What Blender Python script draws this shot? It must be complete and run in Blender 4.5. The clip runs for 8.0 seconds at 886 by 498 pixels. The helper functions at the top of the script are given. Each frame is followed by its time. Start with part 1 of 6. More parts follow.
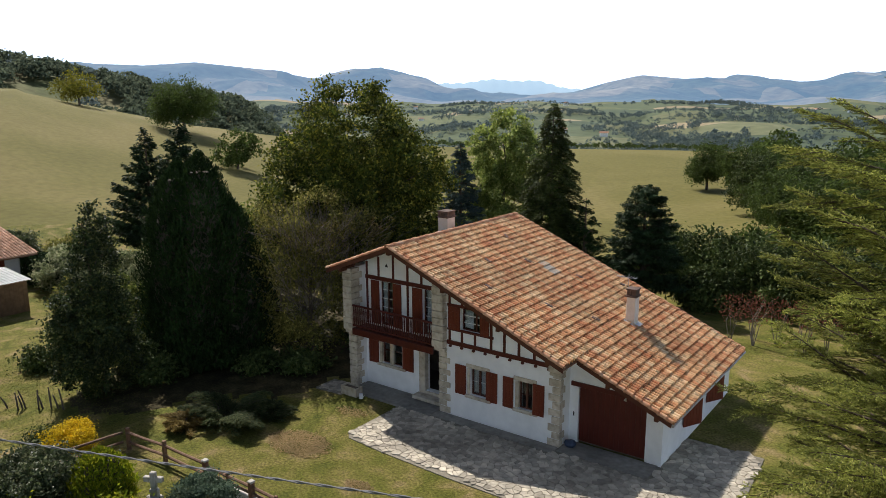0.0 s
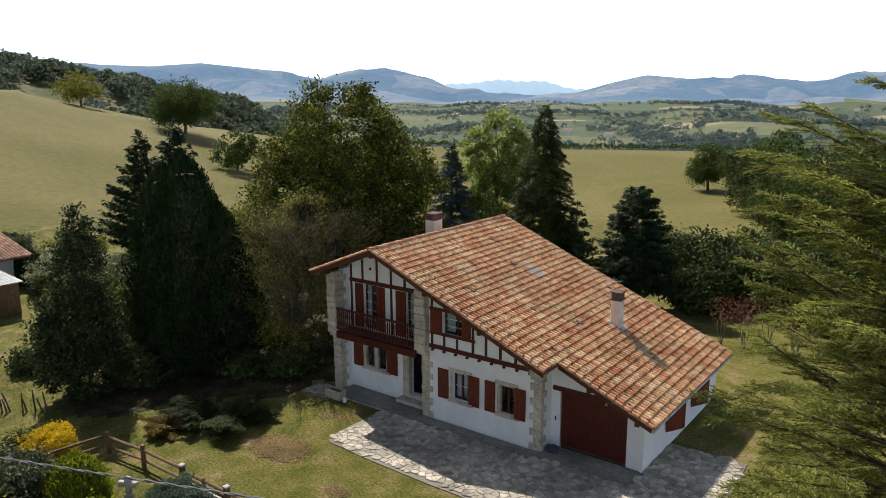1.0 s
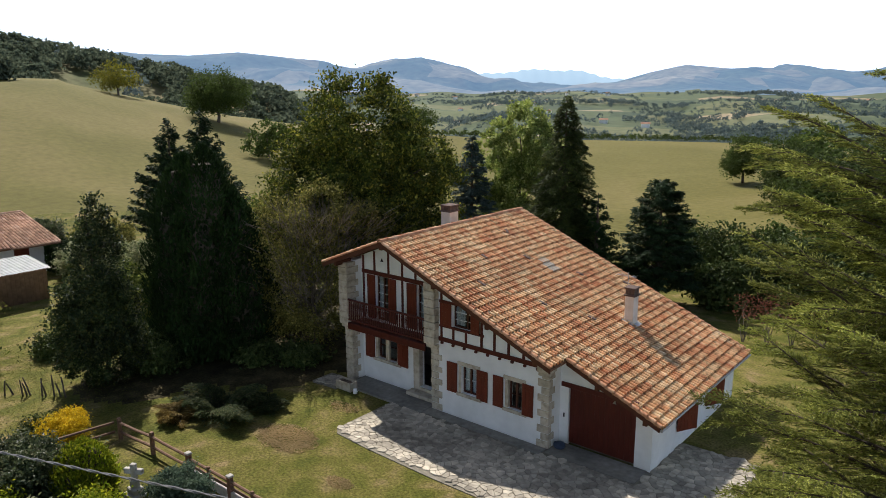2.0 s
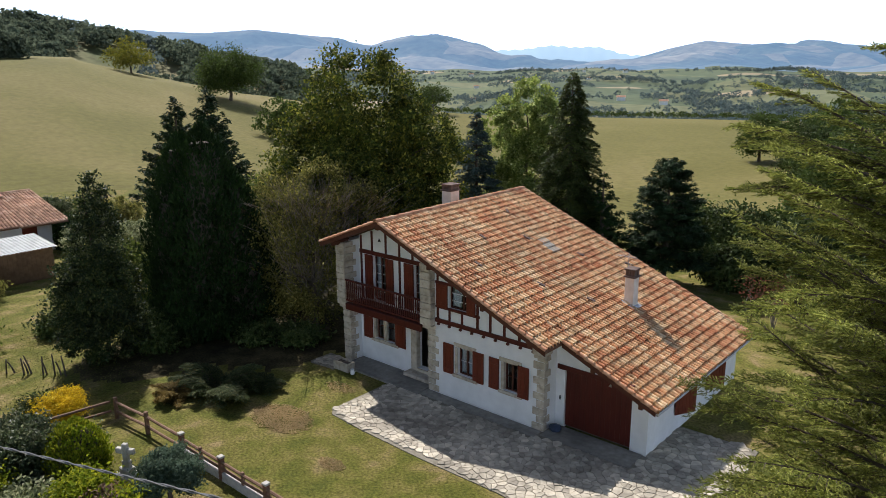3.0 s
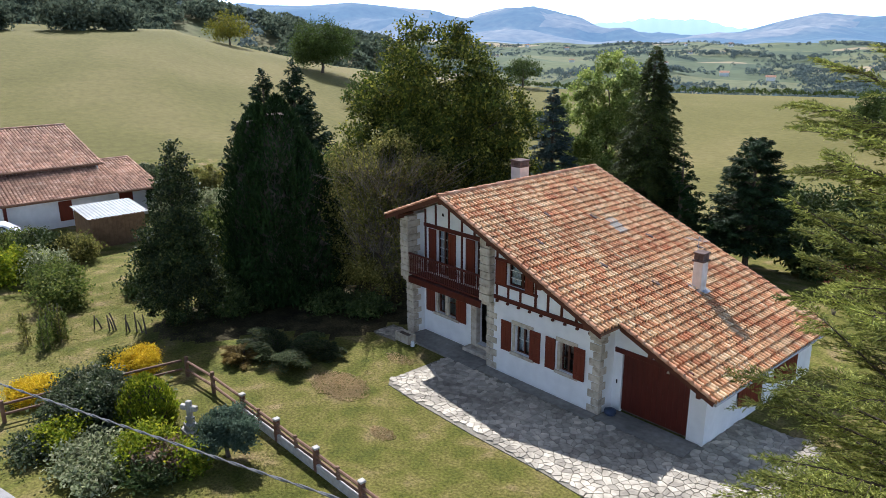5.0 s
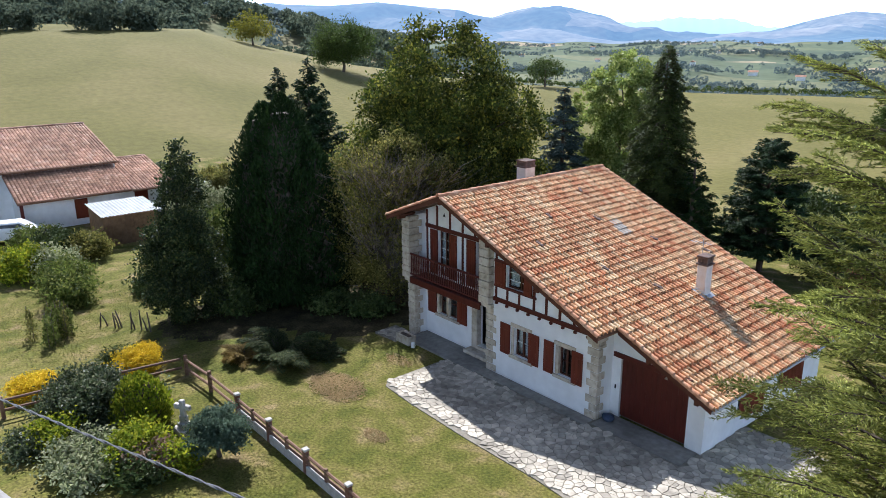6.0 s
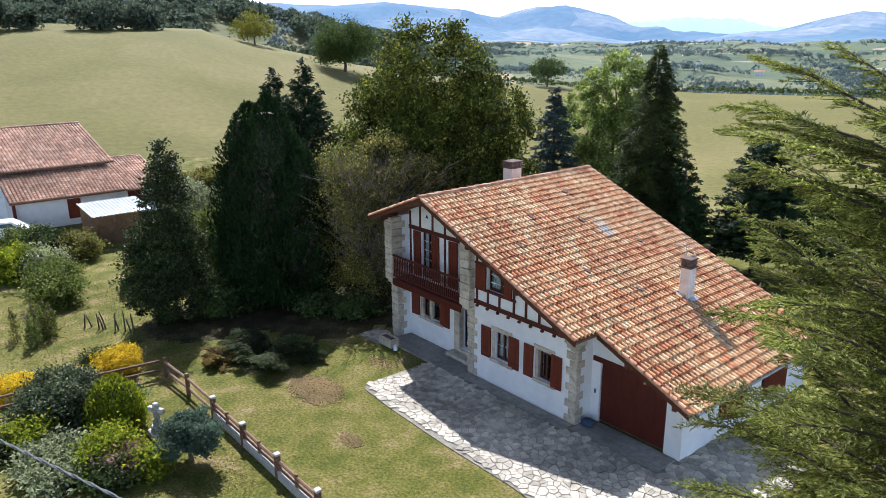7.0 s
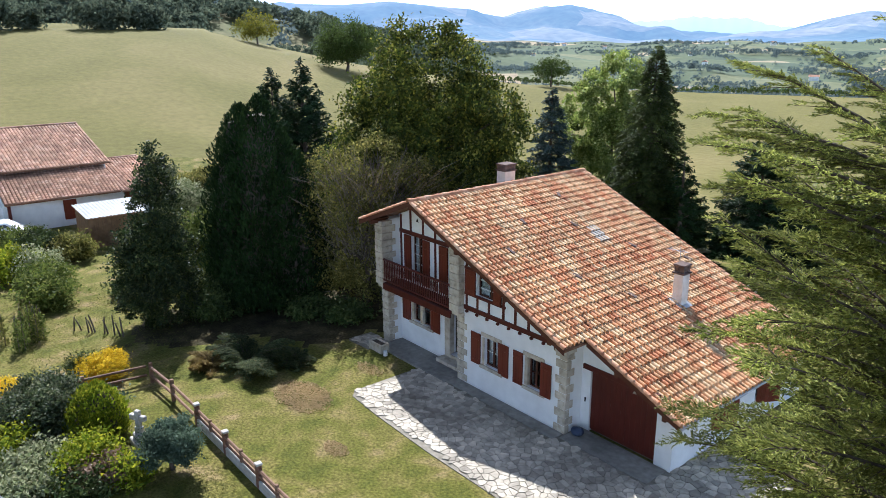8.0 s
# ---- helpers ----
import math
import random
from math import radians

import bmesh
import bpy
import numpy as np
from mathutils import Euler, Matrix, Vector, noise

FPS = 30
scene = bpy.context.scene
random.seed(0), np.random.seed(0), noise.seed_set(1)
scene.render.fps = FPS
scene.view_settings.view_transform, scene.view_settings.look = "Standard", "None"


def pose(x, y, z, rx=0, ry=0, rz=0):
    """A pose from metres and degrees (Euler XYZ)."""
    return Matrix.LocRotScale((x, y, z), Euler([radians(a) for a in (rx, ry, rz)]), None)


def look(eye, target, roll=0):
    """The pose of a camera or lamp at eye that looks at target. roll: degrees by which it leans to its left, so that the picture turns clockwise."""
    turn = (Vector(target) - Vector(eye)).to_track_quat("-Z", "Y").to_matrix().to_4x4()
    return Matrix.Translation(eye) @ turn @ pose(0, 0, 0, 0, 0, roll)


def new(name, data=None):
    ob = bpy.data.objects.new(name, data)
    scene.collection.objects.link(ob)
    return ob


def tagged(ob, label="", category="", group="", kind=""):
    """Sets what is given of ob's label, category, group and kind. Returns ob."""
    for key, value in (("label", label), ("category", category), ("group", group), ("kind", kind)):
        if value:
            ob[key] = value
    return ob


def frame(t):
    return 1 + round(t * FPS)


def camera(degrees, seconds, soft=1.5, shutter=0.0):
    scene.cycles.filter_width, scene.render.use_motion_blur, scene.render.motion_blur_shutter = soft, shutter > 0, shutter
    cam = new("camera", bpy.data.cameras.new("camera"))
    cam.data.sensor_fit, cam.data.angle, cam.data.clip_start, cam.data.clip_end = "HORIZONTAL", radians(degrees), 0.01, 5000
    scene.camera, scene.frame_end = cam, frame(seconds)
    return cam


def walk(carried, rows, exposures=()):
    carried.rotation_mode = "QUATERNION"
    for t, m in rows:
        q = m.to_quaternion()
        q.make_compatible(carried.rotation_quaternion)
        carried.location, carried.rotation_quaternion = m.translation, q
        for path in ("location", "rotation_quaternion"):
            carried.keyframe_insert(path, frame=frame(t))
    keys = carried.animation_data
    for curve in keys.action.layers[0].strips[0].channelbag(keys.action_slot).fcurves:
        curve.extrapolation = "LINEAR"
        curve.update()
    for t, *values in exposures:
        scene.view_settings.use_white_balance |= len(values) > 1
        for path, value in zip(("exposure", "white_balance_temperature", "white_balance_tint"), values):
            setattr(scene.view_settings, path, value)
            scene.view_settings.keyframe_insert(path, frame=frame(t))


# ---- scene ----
cam = camera(62.3, 8.0, soft=0.55)
METRES, EYE, TILT, LEAN, TURN = 6.2, 12.0, 0.0, 0.0, 36.4
ROWS = [
    (0.0, 0.0, 0.0, 0.0, -0.05, -12.0, 0.22),
    (0.5, 0.0626, 0.0138, 0.0021, 0.16, -11.96, 0.27),
    (1.0, 0.1362, 0.0309, 0.0093, 0.34, -11.97, 0.3),
    (1.5, 0.2073, 0.0483, 0.0157, 0.59, -11.98, 0.29),
    (1.7, 0.2340, 0.0570, 0.0165, 1.70, -12.05, 0.3),
    (2.8, 0.3640, 0.1390, 0.0130, 4.22, -14.35, 0.34),
    (3.0, 0.3831, 0.1462, 0.0124, 4.28, -14.43, 0.34),
    (3.5, 0.4288, 0.1582, 0.0104, 4.49, -15.25, 0.32),
    (4.0, 0.4674, 0.1698, 0.0112, 4.68, -16.36, 0.35),
    (4.4, 0.4900, 0.1757, 0.0094, 4.86, -16.39, 0.33),
    (4.5, 0.4943, 0.1769, 0.009, 5.09, -16.39, 0.33),
    (4.6, 0.5025, 0.1785, 0.0095, 6.05, -16.39, 0.31),
    (4.7, 0.5110, 0.1800, 0.0100, 7.75, -16.38, 0.29),
    (4.8, 0.5200, 0.1818, 0.0108, 9.45, -16.37, 0.27),
    (4.9, 0.5295, 0.1835, 0.0114, 10.60, -16.36, 0.26),
    (5.0, 0.5391, 0.1851, 0.0119, 11.43, -16.36, 0.25),
    (5.2, 0.5620, 0.1930, 0.0115, 12.25, -16.36, 0.26),
    (6.3, 0.7120, 0.2890, 0.0045, 13.50, -16.39, 0.34),
    (6.5, 0.7379, 0.3053, 0.0041, 13.59, -16.39, 0.35),
    (7.0, 0.8008, 0.3426, 0.0046, 13.81, -16.41, 0.32),
    (7.5, 0.8377, 0.3906, 0.0125, 14.04, -16.45, 0.29),
    (8.0, 0.8699, 0.4357, 0.0132, 14.23, -16.44, 0.29),
]
EXPOSURES = [(0.0, 0.32, 6420, 12), (1.5, 0.32, 6420, 12), (3.0, 0.42, 6180, 13), (4.5, 0.68, 5800, 13), (5.0, 0.76, 5700, 14), (6.5, 0.95, 5600, 14), (8.0, 1.06, 5580, 13)]
walk(cam, [(t, pose(0, 0, EYE, TILT, LEAN, TURN) @ pose(METRES * x, METRES * y, METRES * z, 90 + pitch, roll, yaw)) for t, x, y, z, yaw, pitch, roll in ROWS], EXPOSURES)

# ---- sky and sun: the sun stands behind and to the side of the house ----
SUN_DIR = Vector((-0.94, 0.42, 1.0)).normalized()
world = bpy.data.worlds.new("sky")
scene.world = world
world.use_nodes = True
wn, wl = world.node_tree.nodes, world.node_tree.links
wn.clear()
w_out = wn.new("ShaderNodeOutputWorld")
w_bg = wn.new("ShaderNodeBackground")
w_sky = wn.new("ShaderNodeTexSky")
w_sky.sky_type = "NISHITA"
w_sky.sun_disc = False
w_sky.sun_elevation = math.asin(SUN_DIR.z)
w_sky.sun_rotation = math.atan2(SUN_DIR.x, SUN_DIR.y) % (2 * math.pi)
w_sky.altitude = 200
w_sky.air_density = 1.0
w_sky.dust_density = 2.0
# thin bright cloud veil over the sky, thickest low down
w_geo = wn.new("ShaderNodeTexCoord")
w_sep = wn.new("ShaderNodeSeparateXYZ")
w_map = wn.new("ShaderNodeMapping")
w_map.inputs["Scale"].default_value = (1.0, 1.0, 5.0)
w_noise = wn.new("ShaderNodeTexNoise")
w_noise.inputs["Scale"].default_value = 2.2
w_noise.inputs["Detail"].default_value = 5
w_low = wn.new("ShaderNodeMapRange")
w_low.inputs["From Min"].default_value, w_low.inputs["From Max"].default_value = 0.06, 0.42
w_low.inputs["To Min"].default_value, w_low.inputs["To Max"].default_value = 1.0, -0.02
w_add = wn.new("ShaderNodeMath")
w_add.operation = "MULTIPLY_ADD"
w_add.inputs[1].default_value = 0.5
w_sub = wn.new("ShaderNodeMath")
w_sub.operation = "SUBTRACT"
w_sub.inputs[1].default_value = 0.24
w_sub.use_clamp = True
w_mix = wn.new("ShaderNodeMixRGB")
w_mix.inputs[2].default_value = (17.5, 21.0, 25.5, 1)
w_bg.inputs["Strength"].default_value = 0.065
wl.new(w_geo.outputs["Generated"], w_sep.inputs[0])
wl.new(w_geo.outputs["Generated"], w_map.inputs[0])
wl.new(w_map.outputs[0], w_noise.inputs["Vector"])
wl.new(w_sep.outputs["Z"], w_low.inputs["Value"])
wl.new(w_noise.outputs[0], w_add.inputs[0])
wl.new(w_low.outputs[0], w_add.inputs[2])
wl.new(w_add.outputs[0], w_sub.inputs[0])
wl.new(w_sub.outputs[0], w_mix.inputs[0])
wl.new(w_sky.outputs[0], w_mix.inputs[1])
wl.new(w_mix.outputs[0], w_bg.inputs["Color"])
wl.new(w_bg.outputs[0], w_out.inputs[0])

sun_data = bpy.data.lights.new("sun", "SUN")
sun_data.energy, sun_data.angle, sun_data.color = 5.0, radians(0.5), (1.0, 0.95, 0.86)
sun = new("sun", sun_data)
sun.matrix_world = look(SUN_DIR * 100, (0, 0, 0))

# ---- materials ----
def surf(name, stops, scale=4.0, rough=0.8, bump=0.0, bump_scale=40.0, spread=0.0, source="island", big=0.0, big_scale=0.3, metal=0.0, detail=6.0, stretch=(1, 1, 1), through_light=0.0, glow=None, spec=0.3, world_space=False):
    """A noise-driven surface. stops: colours from low to high noise; spread: how far single pieces differ in lightness; big: strength of large stains."""
    m = bpy.data.materials.new(name)
    m.use_nodes = True
    n, l = m.node_tree.nodes, m.node_tree.links
    b = n["Principled BSDF"]
    b.inputs["Roughness"].default_value = rough
    b.inputs["Metallic"].default_value = metal
    b.inputs["Specular IOR Level"].default_value = spec
    tc = n.new("ShaderNodeTexCoord")
    mp = n.new("ShaderNodeMapping")
    mp.inputs["Scale"].default_value = stretch
    place_out = n.new("ShaderNodeNewGeometry").outputs["Position"] if world_space else tc.outputs["Object"]
    l.new(place_out, mp.inputs[0])
    nz = n.new("ShaderNodeTexNoise")
    nz.inputs["Scale"].default_value, nz.inputs["Detail"].default_value = scale, detail
    l.new(mp.outputs[0], nz.inputs["Vector"])
    cr = n.new("ShaderNodeValToRGB")
    el = cr.color_ramp.elements
    for i, c in enumerate(stops):
        p = 0.28 + 0.44 * i / max(1, len(stops) - 1)
        e = el[i] if i < 2 else el.new(p)
        e.position, e.color = p, (*c, 1)
    l.new(nz.outputs[0], cr.inputs[0])
    col = cr.outputs[0]
    if big:
        n2 = n.new("ShaderNodeTexNoise")
        n2.inputs["Scale"].default_value, n2.inputs["Detail"].default_value = big_scale, 4
        l.new(place_out, n2.inputs["Vector"])
        r2 = n.new("ShaderNodeMapRange")
        r2.inputs["From Min"].default_value, r2.inputs["From Max"].default_value = 0.35, 0.65
        r2.inputs["To Min"].default_value, r2.inputs["To Max"].default_value = 1 - big, 1 + big
        l.new(n2.outputs[0], r2.inputs[0])
        mx = n.new("ShaderNodeVectorMath")
        mx.operation = "SCALE"
        l.new(col, mx.inputs[0])
        l.new(r2.outputs[0], mx.inputs["Scale"])
        col = mx.outputs[0]
    if spread:
        if source == "island":
            rn = n.new("ShaderNodeNewGeometry").outputs["Random Per Island"]
        else:
            rn = n.new("ShaderNodeObjectInfo").outputs["Random"]
        r3 = n.new("ShaderNodeMapRange")
        r3.inputs["To Min"].default_value, r3.inputs["To Max"].default_value = 1 - spread, 1 + spread
        l.new(rn, r3.inputs[0])
        mx = n.new("ShaderNodeVectorMath")
        mx.operation = "SCALE"
        l.new(col, mx.inputs[0])
        l.new(r3.outputs[0], mx.inputs["Scale"])
        col = mx.outputs[0]
    l.new(col, b.inputs["Base Color"])
    if bump:
        nb = n.new("ShaderNodeTexNoise")
        nb.inputs["Scale"].default_value, nb.inputs["Detail"].default_value = bump_scale, 5
        l.new(mp.outputs[0], nb.inputs["Vector"])
        bp = n.new("ShaderNodeBump")
        bp.inputs["Strength"].default_value, bp.inputs["Distance"].default_value = bump, 0.02
        l.new(nb.outputs[0], bp.inputs["Height"])
        l.new(bp.outputs[0], b.inputs["Normal"])
    if through_light:
        tr = n.new("ShaderNodeBsdfTranslucent")
        l.new(col, tr.inputs[0])
        ms = n.new("ShaderNodeMixShader")
        ms.inputs[0].default_value = through_light
        l.new(b.outputs[0], ms.inputs[1])
        l.new(tr.outputs[0], ms.inputs[2])
        l.new(ms.outputs[0], n["Material Output"].inputs[0])
    if glow:
        b.inputs["Emission Color"].default_value = (*glow[:3], 1)
        b.inputs["Emission Strength"].default_value = glow[3]
    return m


def leafy(name, c1, c2, c3=None, spread=0.35, rough=0.6, through_light=0.42, spec=0.12):
    """Leaf surface: each leaf takes its own tone between the colours."""
    m = bpy.data.materials.new(name)
    m.use_nodes = True
    n, l = m.node_tree.nodes, m.node_tree.links
    b = n["Principled BSDF"]
    b.inputs["Roughness"].default_value = rough
    b.inputs["Specular IOR Level"].default_value = spec
    g = n.new("ShaderNodeNewGeometry")
    cr = n.new("ShaderNodeValToRGB")
    el = cr.color_ramp.elements
    el[0].position, el[0].color = 0.0, (*c1, 1)
    el[1].position, el[1].color = (0.7 if c3 else 1.0), (*c2, 1)
    if c3:
        e = el.new(1.0)
        e.color = (*c3, 1)
    l.new(g.outputs["Random Per Island"], cr.inputs[0])
    tc = n.new("ShaderNodeTexCoord")
    nz = n.new("ShaderNodeTexNoise")
    nz.inputs["Scale"].default_value = 0.7
    l.new(tc.outputs["Object"], nz.inputs["Vector"])
    r = n.new("ShaderNodeMapRange")
    r.inputs["From Min"].default_value, r.inputs["From Max"].default_value = 0.35, 0.65
    r.inputs["To Min"].default_value, r.inputs["To Max"].default_value = 1 - spread, 1 + spread
    l.new(nz.outputs[0], r.inputs[0])
    mx = n.new("ShaderNodeVectorMath")
    mx.operation = "SCALE"
    l.new(cr.outputs[0], mx.inputs[0])
    l.new(r.outputs[0], mx.inputs["Scale"])
    l.new(mx.outputs[0], b.inputs["Base Color"])
    tr = n.new("ShaderNodeBsdfTranslucent")
    l.new(mx.outputs[0], tr.inputs[0])
    ms = n.new("ShaderNodeMixShader")
    ms.inputs[0].default_value = through_light
    l.new(b.outputs[0], ms.inputs[1])
    l.new(tr.outputs[0], ms.inputs[2])
    l.new(ms.outputs[0], n["Material Output"].inputs[0])
    return m


def glassy(name, tint=(0.75, 0.82, 0.85)):
    m = bpy.data.materials.new(name)
    m.use_nodes = True
    b = m.node_tree.nodes["Principled BSDF"]
    b.inputs["Base Color"].default_value = (*tint, 1)
    b.inputs["Roughness"].default_value = 0.03
    b.inputs["Transmission Weight"].default_value = 1.0
    b.inputs["IOR"].default_value = 1.3
    return m


M_STUCCO = surf("white_lime_render", [(0.74, 0.74, 0.72), (0.82, 0.82, 0.80)], 3, 0.9, 0.25, 60, big=0.05, big_scale=0.6)
M_STONE = surf("sandstone", [(0.30, 0.25, 0.19), (0.46, 0.40, 0.31), (0.52, 0.47, 0.38)], 5, 0.9, 0.5, 30, spread=0.18, big=0.15, big_scale=1.0)
M_RED = surf("oxblood_paint", [(0.060, 0.010, 0.006), (0.090, 0.016, 0.009)], 6, 0.5, 0.15, 25, spread=0.12, stretch=(1, 1, 0.2))
M_SHUT = surf("oxblood_shutter_paint", [(0.105, 0.019, 0.009), (0.145, 0.028, 0.013)], 6, 0.45, 0.15, 25, spread=0.12, stretch=(1, 1, 0.2))
M_RAFTER = surf("dark_stained_timber", [(0.07, 0.022, 0.012), (0.12, 0.04, 0.02)], 5, 0.6, 0.3, 20, stretch=(0.3, 1, 1))
M_SOFFIT = surf("brown_roof_boards", [(0.16, 0.08, 0.045), (0.26, 0.13, 0.07)], 5, 0.7, 0.3, 20)


def clay(name, source):
    """Tile clay: each tile its own mix of cream, orange and red, with lichen stains."""
    m = surf(name, [(0.38, 0.37, 0.33), (1.06, 1.06, 1.05), (1.22, 1.22, 1.22)], 6, 0.85, 0.3, 60, big=0.10, big_scale=0.5, detail=8, world_space=True)
    n, l = m.node_tree.nodes, m.node_tree.links
    b = n["Principled BSDF"]
    stain = b.inputs["Base Color"].links[0].from_socket
    rnd = n.new("ShaderNodeNewGeometry").outputs["Random Per Island"] if source == "island" else n.new("ShaderNodeObjectInfo").outputs["Random"]
    nz = n.new("ShaderNodeTexNoise")
    nz.inputs["Scale"].default_value, nz.inputs["Detail"].default_value = 0.8, 3
    l.new(n.new("ShaderNodeNewGeometry").outputs["Position"], nz.inputs["Vector"])
    ma = n.new("ShaderNodeMath")
    ma.operation = "MULTIPLY_ADD"
    ma.inputs[1].default_value = 0.50
    mb = n.new("ShaderNodeMath")
    mb.operation = "MULTIPLY_ADD"
    mb.inputs[1].default_value, mb.inputs[2].default_value = 0.8, -0.10
    l.new(nz.outputs[0], mb.inputs[0])
    l.new(rnd, ma.inputs[0])
    l.new(mb.outputs[0], ma.inputs[2])
    cr = n.new("ShaderNodeValToRGB")
    el = cr.color_ramp.elements
    for i, (p, c) in enumerate(((0.0, (0.34, 0.135, 0.07)), (0.25, (0.50, 0.21, 0.10)), (0.5, (0.60, 0.335, 0.17)), (0.75, (0.69, 0.48, 0.275)), (1.0, (0.77, 0.61, 0.40)))):
        e = el[i] if i < 2 else el.new(p)
        e.position, e.color = p, (*c, 1)
    l.new(ma.outputs[0], cr.inputs[0])
    mx = n.new("ShaderNodeVectorMath")
    mx.operation = "MULTIPLY"
    l.new(cr.outputs[0], mx.inputs[0])
    l.new(stain, mx.inputs[1])
    l.new(mx.outputs[0], b.inputs["Base Color"])
    return m


M_TILE, M_TILE_P = clay("weathered_clay_tiles", "island"), clay("weathered_clay_tile", "object")
M_RIDGE = surf("orange_clay_ridge", [(0.34, 0.14, 0.07), (0.52, 0.26, 0.14), (0.62, 0.42, 0.27)], 3, 0.85, 0.3, 50, spread=0.25)
M_OLDTILE = surf("faded_clay_tiles", [(0.24, 0.13, 0.085), (0.40, 0.22, 0.14), (0.50, 0.33, 0.24)], 1.6, 0.9, 0.3, 50, spread=0.28, big=0.2, big_scale=0.3)
M_FLAG = surf("limestone_flag", [(0.32, 0.28, 0.22), (0.50, 0.445, 0.35)], 4, 0.85, 0.35, 30, spread=0.3, big=0.26, big_scale=0.5)
M_FLAG_P = surf("limestone_flag_piece", [(0.32, 0.28, 0.22), (0.50, 0.445, 0.35)], 4, 0.85, 0.35, 30, spread=0.3, source="object", big=0.26, big_scale=0.5)
M_MORTAR = surf("cement_joint", [(0.16, 0.145, 0.11), (0.27, 0.24, 0.19)], 6, 0.95, 0.5, 40, big=0.2)
M_CONCRETE = surf("worn_concrete", [(0.20, 0.18, 0.15), (0.30, 0.28, 0.24)], 5, 0.9, 0.4, 40, big=0.2, big_scale=0.8)
M_GLASS = glassy("window_glass")
M_CURTAIN = surf("sheer_curtain", [(0.6, 0.6, 0.58), (0.72, 0.72, 0.7)], 8, 0.9)
M_FRAMEWOOD = surf("dark_window_frame", [(0.06, 0.02, 0.012), (0.10, 0.035, 0.02)], 6, 0.5)
M_INSIDE = surf("darkened_interior", [(0.12, 0.10, 0.08), (0.2, 0.17, 0.14)], 3, 0.9)
M_CHIM = surf("chimney_render", [(0.60, 0.55, 0.50), (0.74, 0.70, 0.66)], 3, 0.9, 0.3, 40, big=0.1)
M_BRICKD = surf("sooty_brick", [(0.07, 0.05, 0.045), (0.15, 0.10, 0.08)], 6, 0.9, 0.4, 30, spread=0.2)
M_LEAD = surf("lead_flashing", [(0.35, 0.36, 0.38), (0.5, 0.51, 0.53)], 4, 0.5, metal=0.6)
M_SKYL = surf("bare_glass_tiles", [(0.34, 0.33, 0.29), (0.50, 0.48, 0.43)], 6, 0.6)
M_BARK = surf("bark", [(0.05, 0.04, 0.03), (0.13, 0.10, 0.075)], 6, 0.95, 0.8, 20, stretch=(1, 1, 0.3))
M_TWIG = surf("dead_twigs", [(0.10, 0.085, 0.065), (0.24, 0.20, 0.155)], 5, 0.95, spread=0.3)
M_FENCEWOOD = surf("weathered_brown_rail", [(0.14, 0.075, 0.045), (0.24, 0.14, 0.09)], 6, 0.8, 0.4, 25, spread=0.15)
M_GREYWOOD = surf("grey_stake_wood", [(0.09, 0.07, 0.055), (0.17, 0.14, 0.11)], 6, 0.9, 0.5, 25, spread=0.2)
M_POST = surf("concrete_post", [(0.36, 0.33, 0.29), (0.52, 0.49, 0.44)], 6, 0.9, 0.3, 40)
M_POSTD = surf("brown_painted_post", [(0.13, 0.06, 0.04), (0.2, 0.1, 0.065)], 6, 0.7, 0.3, 30)
M_CABLE = surf("grey_cable", [(0.10, 0.10, 0.10), (0.19, 0.19, 0.19)], 20, 0.6)
M_WHITEP = surf("white_car_paint", [(0.78, 0.78, 0.78), (0.82, 0.82, 0.82)], 2, 0.25, spec=0.5)
M_DARKGL = surf("dark_car_glass", [(0.02, 0.025, 0.03), (0.03, 0.035, 0.04)], 2, 0.08, spec=0.6)
M_RUBBER = surf("black_rubber", [(0.02, 0.02, 0.02), (0.035, 0.035, 0.035)], 8, 0.9)
M_SHEET = surf("pale_corrugated_sheet", [(0.60, 0.62, 0.62), (0.78, 0.79, 0.78)], 2.0, 0.5, big=0.1)
M_SHEDWOOD = surf("shed_boards", [(0.13, 0.075, 0.04), (0.22, 0.13, 0.07)], 4, 0.85, 0.3, 20, spread=0.2)

L_OAK = leafy("oak_leaves", (0.032, 0.052, 0.009), (0.100, 0.120, 0.018), (0.33, 0.31, 0.045), 0.45, through_light=0.28)
L_FAROAK = leafy("far_oak_leaves", (0.040, 0.065, 0.014), (0.085, 0.115, 0.028), None, 0.35)
L_YELLOAK = leafy("turning_oak_leaves", (0.12, 0.125, 0.015), (0.24, 0.22, 0.030), None, 0.25)
L_BRUSH = leafy("thin_brush_leaves", (0.085, 0.090, 0.022), (0.19, 0.18, 0.045), (0.34, 0.30, 0.085), 0.3)
L_HOLLY = leafy("holly_leaves", (0.015, 0.029, 0.008), (0.040, 0.060, 0.016), (0.14, 0.15, 0.045), 0.35, rough=0.5, through_light=0.2, spec=0.25)
L_CYP = leafy("dark_cypress_sprays", (0.012, 0.026, 0.008), (0.030, 0.056, 0.014), None, 0.35, rough=0.7, through_light=0.1, spec=0.1)
L_PINE = leafy("dark_pine_needles", (0.016, 0.034, 0.014), (0.040, 0.068, 0.024), None, 0.3, rough=0.6, through_light=0.1)
L_BLUE = leafy("blue_spruce_needles", (0.035, 0.058, 0.050), (0.085, 0.120, 0.105), None, 0.3, through_light=0.1)
L_SPRUCE = leafy("spruce_needles", (0.030, 0.046, 0.011), (0.085, 0.10, 0.026), None, 0.4, through_light=0.2)
